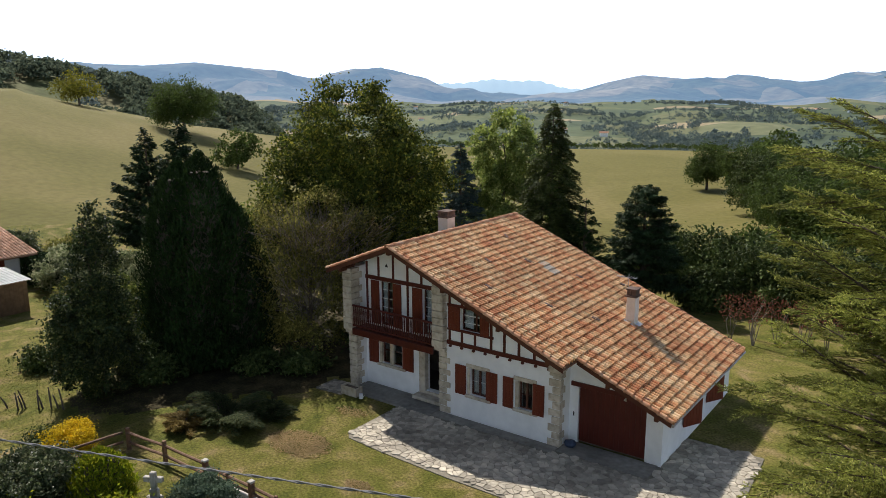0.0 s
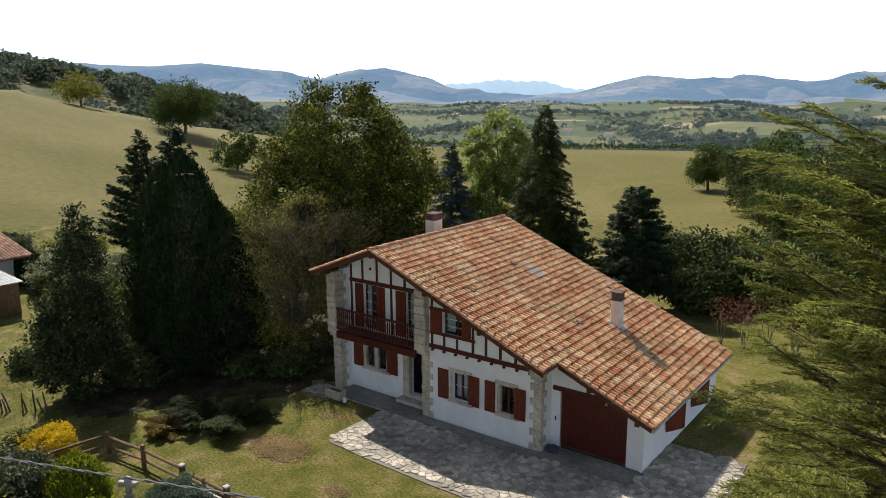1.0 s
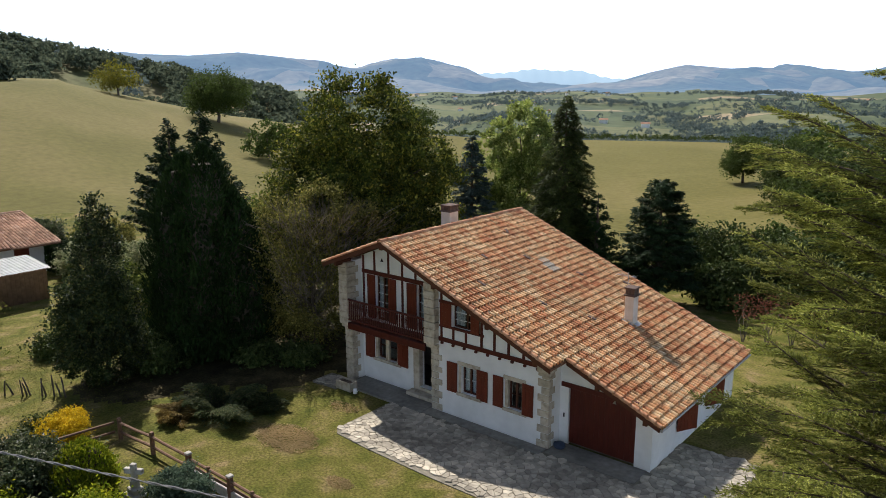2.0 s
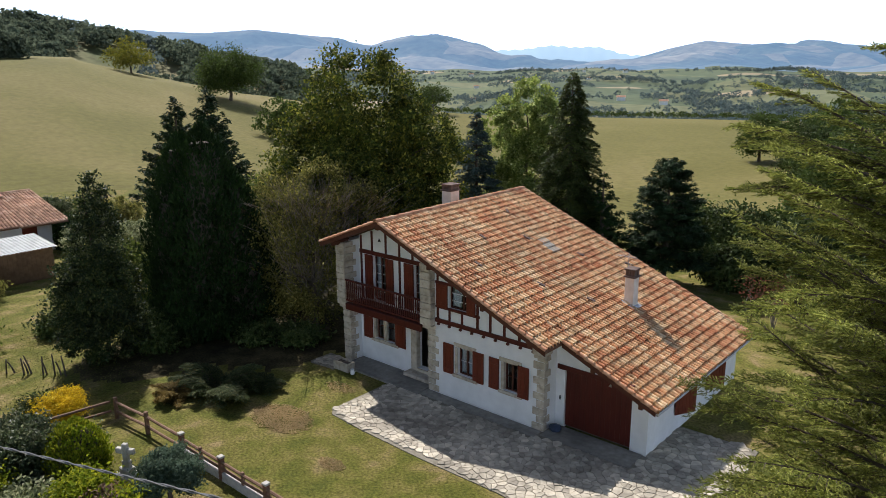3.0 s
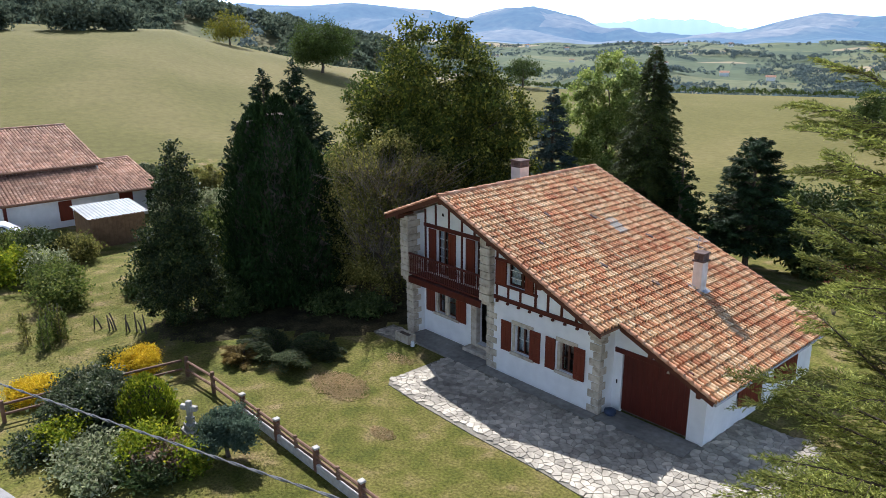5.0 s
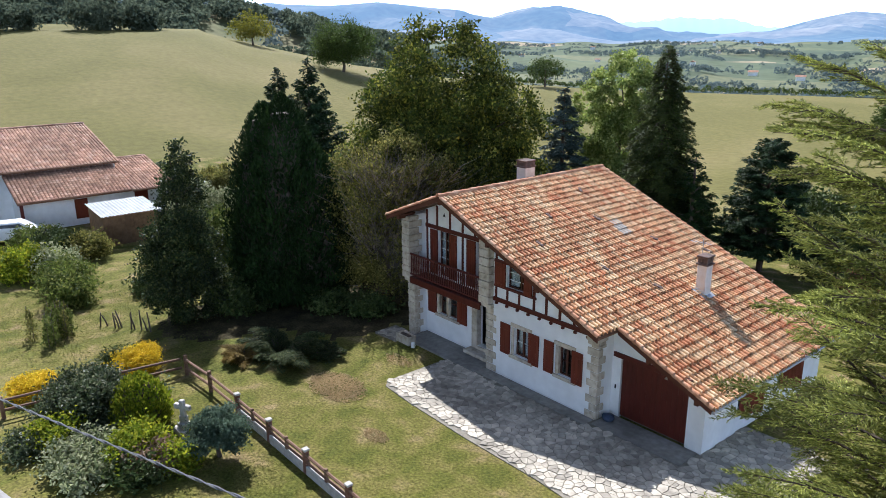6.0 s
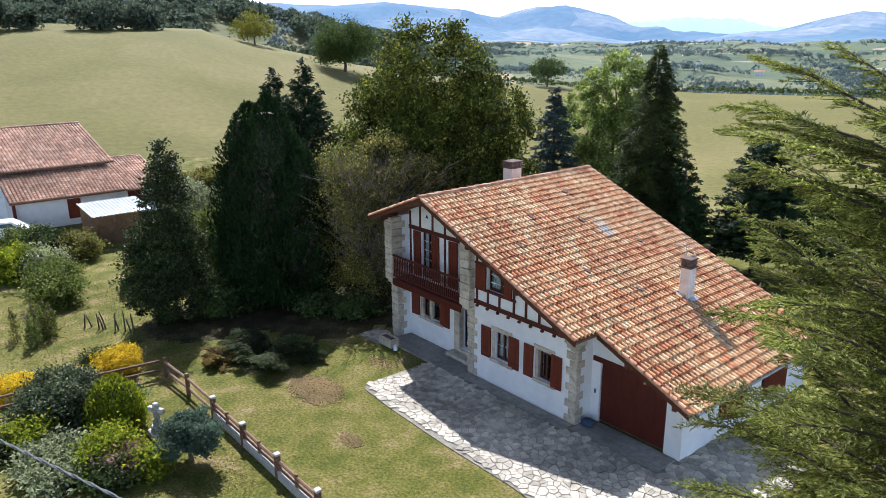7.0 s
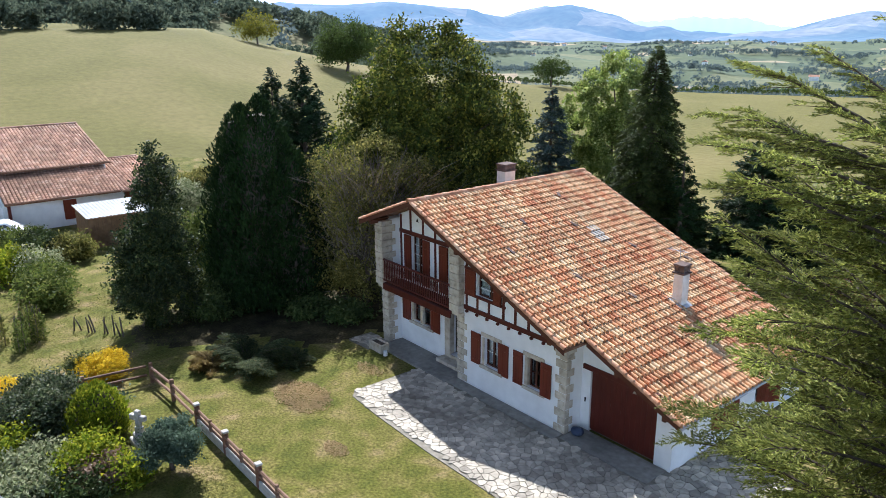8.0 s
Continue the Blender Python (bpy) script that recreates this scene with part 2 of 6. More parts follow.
L_POPLAR = leafy("poplar_leaves", (0.11, 0.16, 0.030), (0.27, 0.32, 0.07), (0.50, 0.52, 0.18), 0.25, rough=0.45, spec=0.3, through_light=0.45)
L_CEDAR = leafy("cedar_needles", (0.095, 0.118, 0.026), (0.255, 0.275, 0.060), (0.46, 0.465, 0.125), 0.4, rough=0.6, through_light=0.40)
# leaves greyed and lightened, haze put into the hillside's colour
L_HILLWOOD = leafy("haze_greyed_woodland", (0.070, 0.092, 0.062), (0.125, 0.145, 0.095), None, 0.35, rough=1.0, spec=0.0, through_light=0.4)
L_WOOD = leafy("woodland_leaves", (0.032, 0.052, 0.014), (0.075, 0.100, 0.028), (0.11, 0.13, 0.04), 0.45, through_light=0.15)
# paler, bluer leaves put the valley's haze into the colour
L_FARWOOD = leafy("haze_tinted_woodland", (0.085, 0.120, 0.125), (0.14, 0.17, 0.155), None, 0.25, rough=1.0, spec=0.0, through_light=0.5)
L_YELLOW = leafy("golden_shrub_leaves", (0.42, 0.30, 0.012), (0.75, 0.54, 0.02), (0.85, 0.68, 0.06), 0.15)
L_LIME = leafy("lime_thuja_sprays", (0.10, 0.15, 0.010), (0.26, 0.30, 0.018), (0.46, 0.44, 0.03), 0.3)
L_SHRUB = leafy("garden_shrub_leaves", (0.055, 0.085, 0.018), (0.14, 0.17, 0.035), (0.22, 0.23, 0.06), 0.3)
L_RHODO = leafy("glossy_rhododendron", (0.040, 0.060, 0.024), (0.090, 0.110, 0.048), (0.20, 0.21, 0.12), 0.3, rough=0.45, spec=0.3)
L_JUNI = leafy("blue_juniper", (0.060, 0.095, 0.060), (0.130, 0.175, 0.115), None, 0.3)
L_JUNI2 = leafy("olive_juniper", (0.040, 0.060, 0.022), (0.085, 0.105, 0.042), (0.13, 0.13, 0.05), 0.3)
L_RUST = leafy("rusty_juniper", (0.16, 0.11, 0.03), (0.26, 0.19, 0.06), None, 0.3)
L_HYDR = leafy("faded_hydrangea_heads", (0.14, 0.09, 0.06), (0.28, 0.19, 0.13), (0.36, 0.27, 0.2), 0.2)
L_VARIEG = leafy("pale_variegated_leaves", (0.13, 0.16, 0.07), (0.32, 0.34, 0.18), (0.46, 0.45, 0.28), 0.25)
L_DEADLEAF = leafy("dry_red_leaves", (0.16, 0.055, 0.035), (0.24, 0.10, 0.06), None, 0.2)


# ---- mesh helpers ----
def from_arrays(name, verts, quads, mats, parent=None, slots=None, smooth=False):
    """A mesh object from arrays: verts (n, 3), quads (m, 3 or 4)."""
    me = bpy.data.meshes.new(name)
    verts, quads = np.asarray(verts, dtype=np.float32), np.asarray(quads, dtype=np.int32)
    k = quads.shape[1]
    me.vertices.add(len(verts))
    me.vertices.foreach_set("co", verts.ravel())
    me.loops.add(quads.size)
    me.loops.foreach_set("vertex_index", quads.ravel())
    me.polygons.add(len(quads))
    me.polygons.foreach_set("loop_start", np.arange(0, quads.size, k, dtype=np.int32))
    me.polygons.foreach_set("loop_total", np.full(len(quads), k, dtype=np.int32))
    if smooth:
        me.polygons.foreach_set("use_smooth", np.ones(len(quads), dtype=bool))
    if not smooth:
        me.shade_flat()
    for m in mats if isinstance(mats, (list, tuple)) else [mats]:
        me.materials.append(m)
    if slots is not None:
        me.polygons.foreach_set("material_index", np.asarray(slots, dtype=np.int32))
    me.update(calc_edges=True)
    ob = new(name, me)
    ob.parent = parent
    return ob


def part(name, bm, material, parent, label=""):
    """Link a bmesh as one mesh object under its thing or part."""
    me = bpy.data.meshes.new(name)
    bm.to_mesh(me)
    bm.free()
    me.materials.append(material)
    ob = new(name, me)
    ob.parent = parent
    return tagged(ob, label)


def box(bm, x0, x1, y0, y1, z0, z1, m=None):
    pts = [(x, y, z) for z in (z0, z1) for x, y in ((x0, y0), (x1, y0), (x1, y1), (x0, y1))]
    v = [bm.verts.new(m @ Vector(p) if m else p) for p in pts]
    for f in ((3, 2, 1, 0), (4, 5, 6, 7), (0, 1, 5, 4), (1, 2, 6, 5), (2, 3, 7, 6), (3, 0, 4, 7)):
        bm.faces.new([v[i] for i in f])
    return v


def worn(bm, width=0.012, segments=1):
    bmesh.ops.bevel(bm, geom=bm.edges[:], offset=width, segments=segments, affect="EDGES")
    return bm


def boxed(name, dims, material, parent, label="", bevel=0.0, m=None):
    bm = bmesh.new()
    box(bm, *dims, m=m)
    if bevel:
        worn(bm, bevel)
    return part(name, bm, material, parent, label)


def tube(bm, pts, radii, sides=6):
    """A tapered tube through pts."""
    rings = []
    for i, p in enumerate(pts):
        p = Vector(p)
        d = (Vector(pts[min(i + 1, len(pts) - 1)]) - Vector(pts[max(i - 1, 0)])).normalized()
        a = d.orthogonal().normalized()
        b = d.cross(a)
        rings.append([bm.verts.new(p + float(radii[i]) * (math.cos(2 * math.pi * k / sides) * a + math.sin(2 * math.pi * k / sides) * b)) for k in range(sides)])
    for r0, r1 in zip(rings, rings[1:]):
        # keep rings from twisting against each other
        j = min(range(sides), key=lambda k: (r1[k].co - r0[0].co).length)
        for k in range(sides):
            bm.faces.new((r0[k], r0[(k + 1) % sides], r1[(k + 1 + j) % sides], r1[(k + j) % sides]))
    bm.faces.new(rings[0][::-1])
    bm.faces.new(rings[-1])


def thing(name, at, label, category, group="", kind=""):
    ob = new(name)
    ob.empty_display_size = 0.2
    ob.location = at
    return tagged(ob, label, category, group, kind)


# ---- the lie of the land ----
def smooth01(t):
    t = np.clip(t, 0, 1)
    return t * t * (3 - 2 * t)


SKY_AZ = [-30, 0, 6, 10.5, 15, 18, 21.6, 24, 26.5, 31.5, 36.0, 38, 40.4, 43, 45.9, 49.2, 54.5, 58, 62.4, 67, 74, 90, 120]
SKY_EL = [1.6, 1.5, 1.2, 0.62, 1.0, 0.9, 1.25, 0.75, 0.05, -0.35, 0.25, 1.1, 1.5, 1.45, 1.05, 1.7, 2.25, 2.0, 2.1, 1.8, 1.7, 1.6, 1.6]


def wobble(x, y, s, seed=0.0):
    """Cheap smooth noise from -1 to 1, features about s metres wide."""
    k = 2 * math.pi / s
    return (np.sin(k * (0.83 * x + 0.41 * y) + 1.3 + seed) + np.sin(k * (-0.53 * x + 0.91 * y) + 4.1 + 2 * seed) + np.sin(k * (0.31 * x - 1.37 * y) + 2.2 * seed) + np.sin(k * (1.61 * x + 1.13 * y) + 0.7)) / 4


def rugged(x, y, s):
    """Fractal relief from about -1 to 1."""
    return np.vectorize(lambda a, b: noise.fractal((a / s, b / s, 0.3), 0.9, 2.1, 5))(x, y)


def land(x, y):
    """Height of the ground at x, y (arrays or numbers)."""
    x, y = np.atleast_1d(np.asarray(x, dtype=float)), np.atleast_1d(np.asarray(y, dtype=float))
    r, az = np.hypot(x, y), np.degrees(np.arctan2(-x, y))
    z = -0.085 - 0.07 * np.clip(-20.5 - x, 0, 15) - 0.012 * np.clip(-35 - x, 0, 20)
    z = z + 0.028 * np.clip(14 - y, 0, 12) * smooth01((x + 24) / 8)
    z = z - 0.09 * np.clip(y - 32, 0, 45) * (1 - smooth01((az - 38) / 25))
    # long field climbing to a crest
    climb = np.where(az < 66, -2.3 + 15.7 * np.clip((az - 25) / 42, 0, 1) ** 2.2, 13.0 + 0.05 * (az - 66))
    crest = 182 + 12 * np.sin(np.radians(az * 4))
    t = smooth01((r - 62) / (crest - 62))
    z = z * (1 - t) + climb * t
    # beyond the crest the land falls into the valley, wooded hill on one side
    valley = -50 + 33 * smooth01((r - 800) / 1350) + 12 * wobble(x, y, 900) + 11 * wobble(x, y, 380, 2)
    fall = 1 - (1 - np.clip((r - crest * 1.02) / 420, 0, 1)) ** 2
    z = z * (1 - fall) + valley * fall
    hill_el = np.where(az > 53.5, -0.8 + 0.20 * (az - 53.5), -0.8 + 0.30 * (az - 53.5))
    hill = 12 + 430 * np.tan(np.radians(hill_el)) + 2.5 * wobble(x, y, 130, 1)
    on = np.exp(-(((r - 450) / 150) ** 2)) * smooth01((az - 44) / 8)
    z = np.where(r > crest, np.maximum(z, z * (1 - on) + hill * on), z)
    # the mountains round the valley
    el = np.interp(az, SKY_AZ, SKY_EL)
    top_r = 3700 + 350 * np.sin(np.radians(az * 5)) + 300 * np.sin(np.radians(az * 11 + 40))
    peak = 12 + top_r * np.tan(np.radians(el))
    up = smooth01((r - 2150) / (top_r - 2150)) ** 1.25
    spurs = np.zeros_like(z)
    hi = r > 2150
    if hi.any():
        spurs[hi] = 60 * rugged(x[hi], y[hi], 520.0)
    spurs = spurs * smooth01(up / 0.2) * (1 - smooth01((up - 0.75) / 0.25))
    z = z * (1 - up) + peak * up + spurs
    back = smooth01((r - top_r) / 1200)
    return np.where(r > top_r, z - 140 * back, z)


def gz(x, y):
    return float(land(x, y)[0])


def land_sheet(name, radii, angles, mats, pick):
    a, r = np.meshgrid(np.radians(angles), radii)
    x, y = -np.sin(a) * r, np.cos(a) * r
    z = land(x, y)
    nr, na = a.shape
    i = np.arange(nr * na).reshape(nr, na)
    q = np.stack([i[:-1, :-1], i[1:, :-1], i[1:, 1:], i[:-1, 1:]], -1).reshape(-1, 4)
    v = np.stack([x, y, z], -1).reshape(-1, 3)
    c = v[q].mean(1)
    return from_arrays(name, v, q, mats, slots=pick(c), smooth=True)


def land_material(name, stops, scale, rough, fine, fine_amount, bump, distort=0.0, patches=None, haze_glow=None):
    """Grass and fields: noise at three scales, in metres of the world."""
    m = bpy.data.materials.new(name)
    m.use_nodes = True
    n, l = m.node_tree.nodes, m.node_tree.links
    b = n["Principled BSDF"]
    b.inputs["Roughness"].default_value = rough
    b.inputs["Specular IOR Level"].default_value = 0.1
    tc = n.new("ShaderNodeTexCoord")
    nz = n.new("ShaderNodeTexNoise")
    nz.inputs["Scale"].default_value, nz.inputs["Detail"].default_value, nz.inputs["Distortion"].default_value = scale, 8, distort
    l.new(tc.outputs["Object"], nz.inputs["Vector"])
    cr = n.new("ShaderNodeValToRGB")
    el = cr.color_ramp.elements
    for i, c in enumerate(stops):
        p = 0.3 + 0.4 * i / max(1, len(stops) - 1)
        e = el[i] if i < 2 else el.new(p)
        e.position, e.color = p, (*c, 1)
    l.new(nz.outputs[0], cr.inputs[0])
    col = cr.outputs[0]
    if patches:
        vo = n.new("ShaderNodeTexVoronoi")
        vo.inputs["Scale"].default_value = patches[0]
        sh = n.new("ShaderNodeTexNoise")
        sh.inputs["Scale"].default_value = patches[0] * 1.5
        ad = n.new("ShaderNodeVectorMath")
        ad.operation = "MULTIPLY_ADD"
        ad.inputs[1].default_value = (0.25 / patches[0],) * 3
        l.new(sh.outputs["Color"], ad.inputs[0])
        l.new(tc.outputs["Object"], ad.inputs[2])
        l.new(ad.outputs[0], vo.inputs["Vector"])
        sx = n.new("ShaderNodeSeparateColor")
        l.new(vo.outputs["Color"], sx.inputs[0])
        c2 = n.new("ShaderNodeValToRGB")
        c2.color_ramp.interpolation = "CONSTANT"
        e2 = c2.color_ramp.elements
        for i, c in enumerate(patches[1]):
            e = e2[i] if i < 2 else e2.new(0.5)
            e.position, e.color = i / len(patches[1]), (*c, 1)
        l.new(sx.outputs[0], c2.inputs[0])
        mx = n.new("ShaderNodeMixRGB")
        mx.inputs[0].default_value = patches[2]
        l.new(col, mx.inputs[1])
        l.new(c2.outputs[0], mx.inputs[2])
        col = mx.outputs[0]
    nf = n.new("ShaderNodeTexNoise")
    nf.inputs["Scale"].default_value, nf.inputs["Detail"].default_value = fine, 6
    l.new(tc.outputs["Object"], nf.inputs["Vector"])
    r = n.new("ShaderNodeMapRange")
    r.inputs["From Min"].default_value, r.inputs["From Max"].default_value = 0.3, 0.7
    r.inputs["To Min"].default_value, r.inputs["To Max"].default_value = 1 - fine_amount, 1 + fine_amount
    l.new(nf.outputs[0], r.inputs[0])
    mv = n.new("ShaderNodeVectorMath")
    mv.operation = "SCALE"
    l.new(col, mv.inputs[0])
    l.new(r.outputs[0], mv.inputs["Scale"])
    l.new(mv.outputs[0], b.inputs["Base Color"])
    if bump:
        bp = n.new("ShaderNodeBump")
        bp.inputs["Strength"].default_value, bp.inputs["Distance"].default_value = bump, 0.5 / fine
        l.new(nf.outputs[0], bp.inputs["Height"])
        l.new(bp.outputs[0], b.inputs["Normal"])
    # an added blue glow that stands in for haze over distant slopes
    if haze_glow:
        b.inputs["Emission Color"].default_value = (*haze_glow[:3], 1)
        b.inputs["Emission Strength"].default_value = haze_glow[3]
    return m


G_LAWN = land_material("mown_lawn", [(0.073, 0.082, 0.015), (0.106, 0.106, 0.020), (0.150, 0.130, 0.036), (0.22, 0.165, 0.078)], 0.9, 0.95, 11, 0.45, 0.8, distort=0.4)
# leaf litter, darkened further to paint in shade beneath the trees
G_EARTH = land_material("shade_darkened_leaf_litter", [(0.028, 0.022, 0.012), (0.050, 0.042, 0.018), (0.10, 0.075, 0.035)], 1.2, 0.95, 12, 0.45, 0.7)
G_FIELD = land_material("dry_summer_pasture", [(0.118, 0.108, 0.030), (0.142, 0.127, 0.038), (0.185, 0.154, 0.058)], 0.035, 0.95, 1.2, 0.12, 0.3, distort=0.6)
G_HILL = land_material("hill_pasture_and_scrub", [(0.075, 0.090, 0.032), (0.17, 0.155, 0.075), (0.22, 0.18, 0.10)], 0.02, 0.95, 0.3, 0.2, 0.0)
# field colours greyed and paled to stand for haze over the valley
G_VALLEY = land_material("haze_greyed_valley_fields", [(0.085, 0.105, 0.062), (0.13, 0.135, 0.08)], 0.006, 0.95, 0.06, 0.15, 0.0, patches=(0.0075, [(0.070, 0.096, 0.062), (0.125, 0.145, 0.078), (0.30, 0.245, 0.155), (0.095, 0.12, 0.070), (0.25, 0.215, 0.135), (0.15, 0.16, 0.088), (0.062, 0.088, 0.066)], 0.92))
# mountains: blue haze put in as glow over the base colour
G_MOUNT = land_material("haze_lit_mountain_slopes", [(0.018, 0.030, 0.026), (0.038, 0.048, 0.038), (0.075, 0.072, 0.050), (0.17, 0.145, 0.10)], 0.0055, 0.95, 0.03, 0.4, 0.0, distort=0.5, patches=(0.0042, [(0.025, 0.04, 0.033), (0.045, 0.06, 0.042), (0.16, 0.135, 0.09), (0.03, 0.045, 0.036), (0.07, 0.07, 0.045)], 0.5), haze_glow=(0.22, 0.42, 0.72, 0.38))
# palest range: haze put into the bluish base and a stronger glow
G_FARM = land_material("haze_lit_far_mountains", [(0.05, 0.07, 0.08), (0.07, 0.09, 0.10)], 0.0015, 0.95, 0.006, 0.1, 0.0, haze_glow=(0.50, 0.72, 0.93, 0.62))

ANG = np.concatenate([np.arange(-170, -24, 6), np.arange(-24, 100, 0.5), np.arange(100, 191, 6)])
RAD = np.concatenate([[0.3], np.arange(3, 20, 1.0), np.arange(20, 48, 0.4), np.arange(48, 70, 1.0), 70 * 1.028 ** np.arange(0, 112)])


def ground_kind(c):
    r = np.hypot(c[:, 0], c[:, 1])
    az = np.degrees(np.arctan2(-c[:, 0], c[:, 1]))
    k = np.zeros(len(c), dtype=int)
    edge = np.where(az > 48, 80.0, 64.0)
    k[r > edge] = 1
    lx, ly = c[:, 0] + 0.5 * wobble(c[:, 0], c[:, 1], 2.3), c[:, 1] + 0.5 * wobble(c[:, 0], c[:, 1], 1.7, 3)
    # circles under the trees take the litter with its painted-in shade
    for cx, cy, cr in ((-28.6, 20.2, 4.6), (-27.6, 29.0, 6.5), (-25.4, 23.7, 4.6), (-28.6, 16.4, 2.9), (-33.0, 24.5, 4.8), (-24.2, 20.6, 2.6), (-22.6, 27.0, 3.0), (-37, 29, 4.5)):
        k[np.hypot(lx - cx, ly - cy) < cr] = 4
    k[(r > 235) & (az > 45)] = 2
    k[(r > 250) & (az <= 45)] = 3
    k[r > 620] = 3
    return k


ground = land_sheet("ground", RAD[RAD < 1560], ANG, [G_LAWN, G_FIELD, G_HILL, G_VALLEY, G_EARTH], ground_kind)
tagged(ground, "lawn, dry pasture and patchwork valley reaching the hills", "ground", kind="structure")
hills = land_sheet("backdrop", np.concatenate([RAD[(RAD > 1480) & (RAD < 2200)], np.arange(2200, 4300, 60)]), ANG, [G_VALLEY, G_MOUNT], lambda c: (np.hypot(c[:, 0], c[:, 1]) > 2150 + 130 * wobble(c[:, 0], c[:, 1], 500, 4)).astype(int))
tagged(hills, "wooded mountains beyond the valley with a blue haze glow", "mountains", kind="structure")
hills.location.z = -0.3
# palest range, seen through the gap
fa = np.arange(20, 44, 0.25)
fe = 0.25 + 0.72 * np.exp(-(((fa - 32.4) / 2.2) ** 2)) + 0.55 * np.exp(-(((fa - 29.2) / 1.6) ** 2)) + 0.45 * np.exp(-(((fa - 36.5) / 2.5) ** 2)) + 0.05 * np.sin(fa * 7)
fr = np.radians(fa)
far_v = np.concatenate([np.stack([-np.sin(fr) * d, np.cos(fr) * d, 12 + 4700 * np.tan(np.radians(fe)) * s - (1 - s) * 150], -1) for d, s in ((4300, 0.0), (4500, 0.6), (4700, 1.0), (4850, 0.2))])
nf_ = len(fa)
far_q = [(k * nf_ + i, k * nf_ + i + 1, (k + 1) * nf_ + i + 1, (k + 1) * nf_ + i) for k in range(3) for i in range(nf_ - 1)]
tagged(from_arrays("backdrop", far_v, far_q, G_FARM, smooth=True), "far mountain range at the valley's end under a pale blue haze glow", "mountains", kind="structure")


# ---- the house ----
RIDGE_X, RIDGE_Z, SLOPE_R, SLOPE_L = -17.85, 6.30, 0.4196, 0.39
EAVE_R, EAVE_L, Y_FRONT, Y_FRONT2, Y_BACK, X_KINK = -7.0, -21.12, 20.6, 21.63, 30.2, -10.33


def roof_z(x):
    return RIDGE_Z - SLOPE_R * (x - RIDGE_X) if x > RIDGE_X else RIDGE_Z + SLOPE_L * (x - RIDGE_X)


def under(x):
    return roof_z(x) - 0.16


house = thing("house", (0, 0, 0), "white half-timbered country house with oxblood shutters and clay-tiled roof", "house")


def facade(name, x0, x1, y0, y1, holes, material, parent, z0=-0.3, top=under, label=""):
    """A wall along x with holes (x0, x1, z0, z1) that go through it; its top follows the roof."""
    xs = sorted({x0, x1, *(h[i] for h in holes for i in (0, 1))} | ({RIDGE_X} if x0 < RIDGE_X < x1 else set()))
    zs = sorted({z0, *(h[i] for h in holes for i in (2, 3))})
    bm = bmesh.new()
    for a, b in zip(xs, xs[1:]):
        mid = (a + b) / 2
        spans, low = [], z0
        for h in sorted((h for h in holes if h[0] <= mid <= h[1]), key=lambda h: h[2]):
            if h[2] > low:
                spans.append((low, h[2]))
            low = h[3]
        for s0, s1 in spans:
            box(bm, a, b, y0, y1, s0, s1)
        pts = [(a, low), (b, low), (b, top(b)), (a, top(a))]
        v0 = [bm.verts.new((x, y0, z)) for x, z in pts]
        v1 = [bm.verts.new((x, y1, z)) for x, z in pts]
        bm.faces.new(v0)
        bm.faces.new(v1[::-1])
        for i in range(4):
            bm.faces.new((v0[i], v1[i], v1[(i + 1) % 4], v0[(i + 1) % 4]))
    bmesh.ops.remove_doubles(bm, verts=bm.verts, dist=1e-4)
    bmesh.ops.recalc_face_normals(bm, faces=bm.faces)
    return part(name, bm, material, parent, label)


# openings: x0, x1, z0, z1
W1, W2, W3 = (-14.42, -13.72, 0.98, 2.02), (-12.36, -11.78, 0.98, 2.02), (-14.85, -13.62, 3.42, 4.26)
PW, PD = (-19.32, -18.24, 0.98, 2.08), (-17.02, -16.15, 0.30, 2.32)
F1, F2 = (-19.36, -18.62, 2.62, 4.50), (-17.12, -16.30, 2.62, 4.50)
GD = (-10.38, -7.93, -0.3, 2.03)
facade("front_wall", -15.85, -10.72, 21.25, 21.55, [W1, W2, W3], M_STUCCO, house)
facade("porch_wall", -20.16, -15.85, 21.88, 22.16, [PW, PD, F1, F2], M_STUCCO, house)
facade("garage_wall", -10.98, -7.36, 22.0, 22.25, [GD], M_STUCCO, house)
facade("back_wall", -20.16, -7.66, 29.4, 29.7, [], M_STUCCO, house)
bm = bmesh.new()
box(bm, -20.56, -20.16, 21.45, 29.7, -0.3, under(-20.56))
part("side_wall", bm, M_STUCCO, house)
bm = bmesh.new()
box(bm, -15.85, -15.56, 21.55, 21.88, -0.3, under(-15.56))
part("return_wall", bm, M_STUCCO, house)
bm = bmesh.new()
box(bm, -10.98, -10.72, 21.55, 22.0, -0.3, under(-10.72))
part("return_wall", bm, M_STUCCO, house)


def side_wall_with_holes():
    bm = bmesh.new()
    ys, holes = [22.25, 23.95, 25.15, 26.55, 27.75, 29.7], [(23.95, 25.15), (26.55, 27.75)]
    for a, b in zip(ys, ys[1:]):
        if (a, b) in holes:
            box(bm, -7.66, -7.36, a, b, -0.9, 0.68)
            box(bm, -7.66, -7.36, a, b, 1.55, under(-7.36))
        else:
            box(bm, -7.66, -7.36, a, b, -0.9, under(-7.36))
    part("garage_side_wall", bm, M_STUCCO, house)


side_wall_with_holes()
# floors and a partition inside, coloured dark so rooms behind the glass look dim
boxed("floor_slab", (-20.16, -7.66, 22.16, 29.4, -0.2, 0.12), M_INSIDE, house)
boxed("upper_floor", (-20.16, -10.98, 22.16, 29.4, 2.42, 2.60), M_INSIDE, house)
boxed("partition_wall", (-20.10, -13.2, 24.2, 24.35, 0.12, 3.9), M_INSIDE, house)


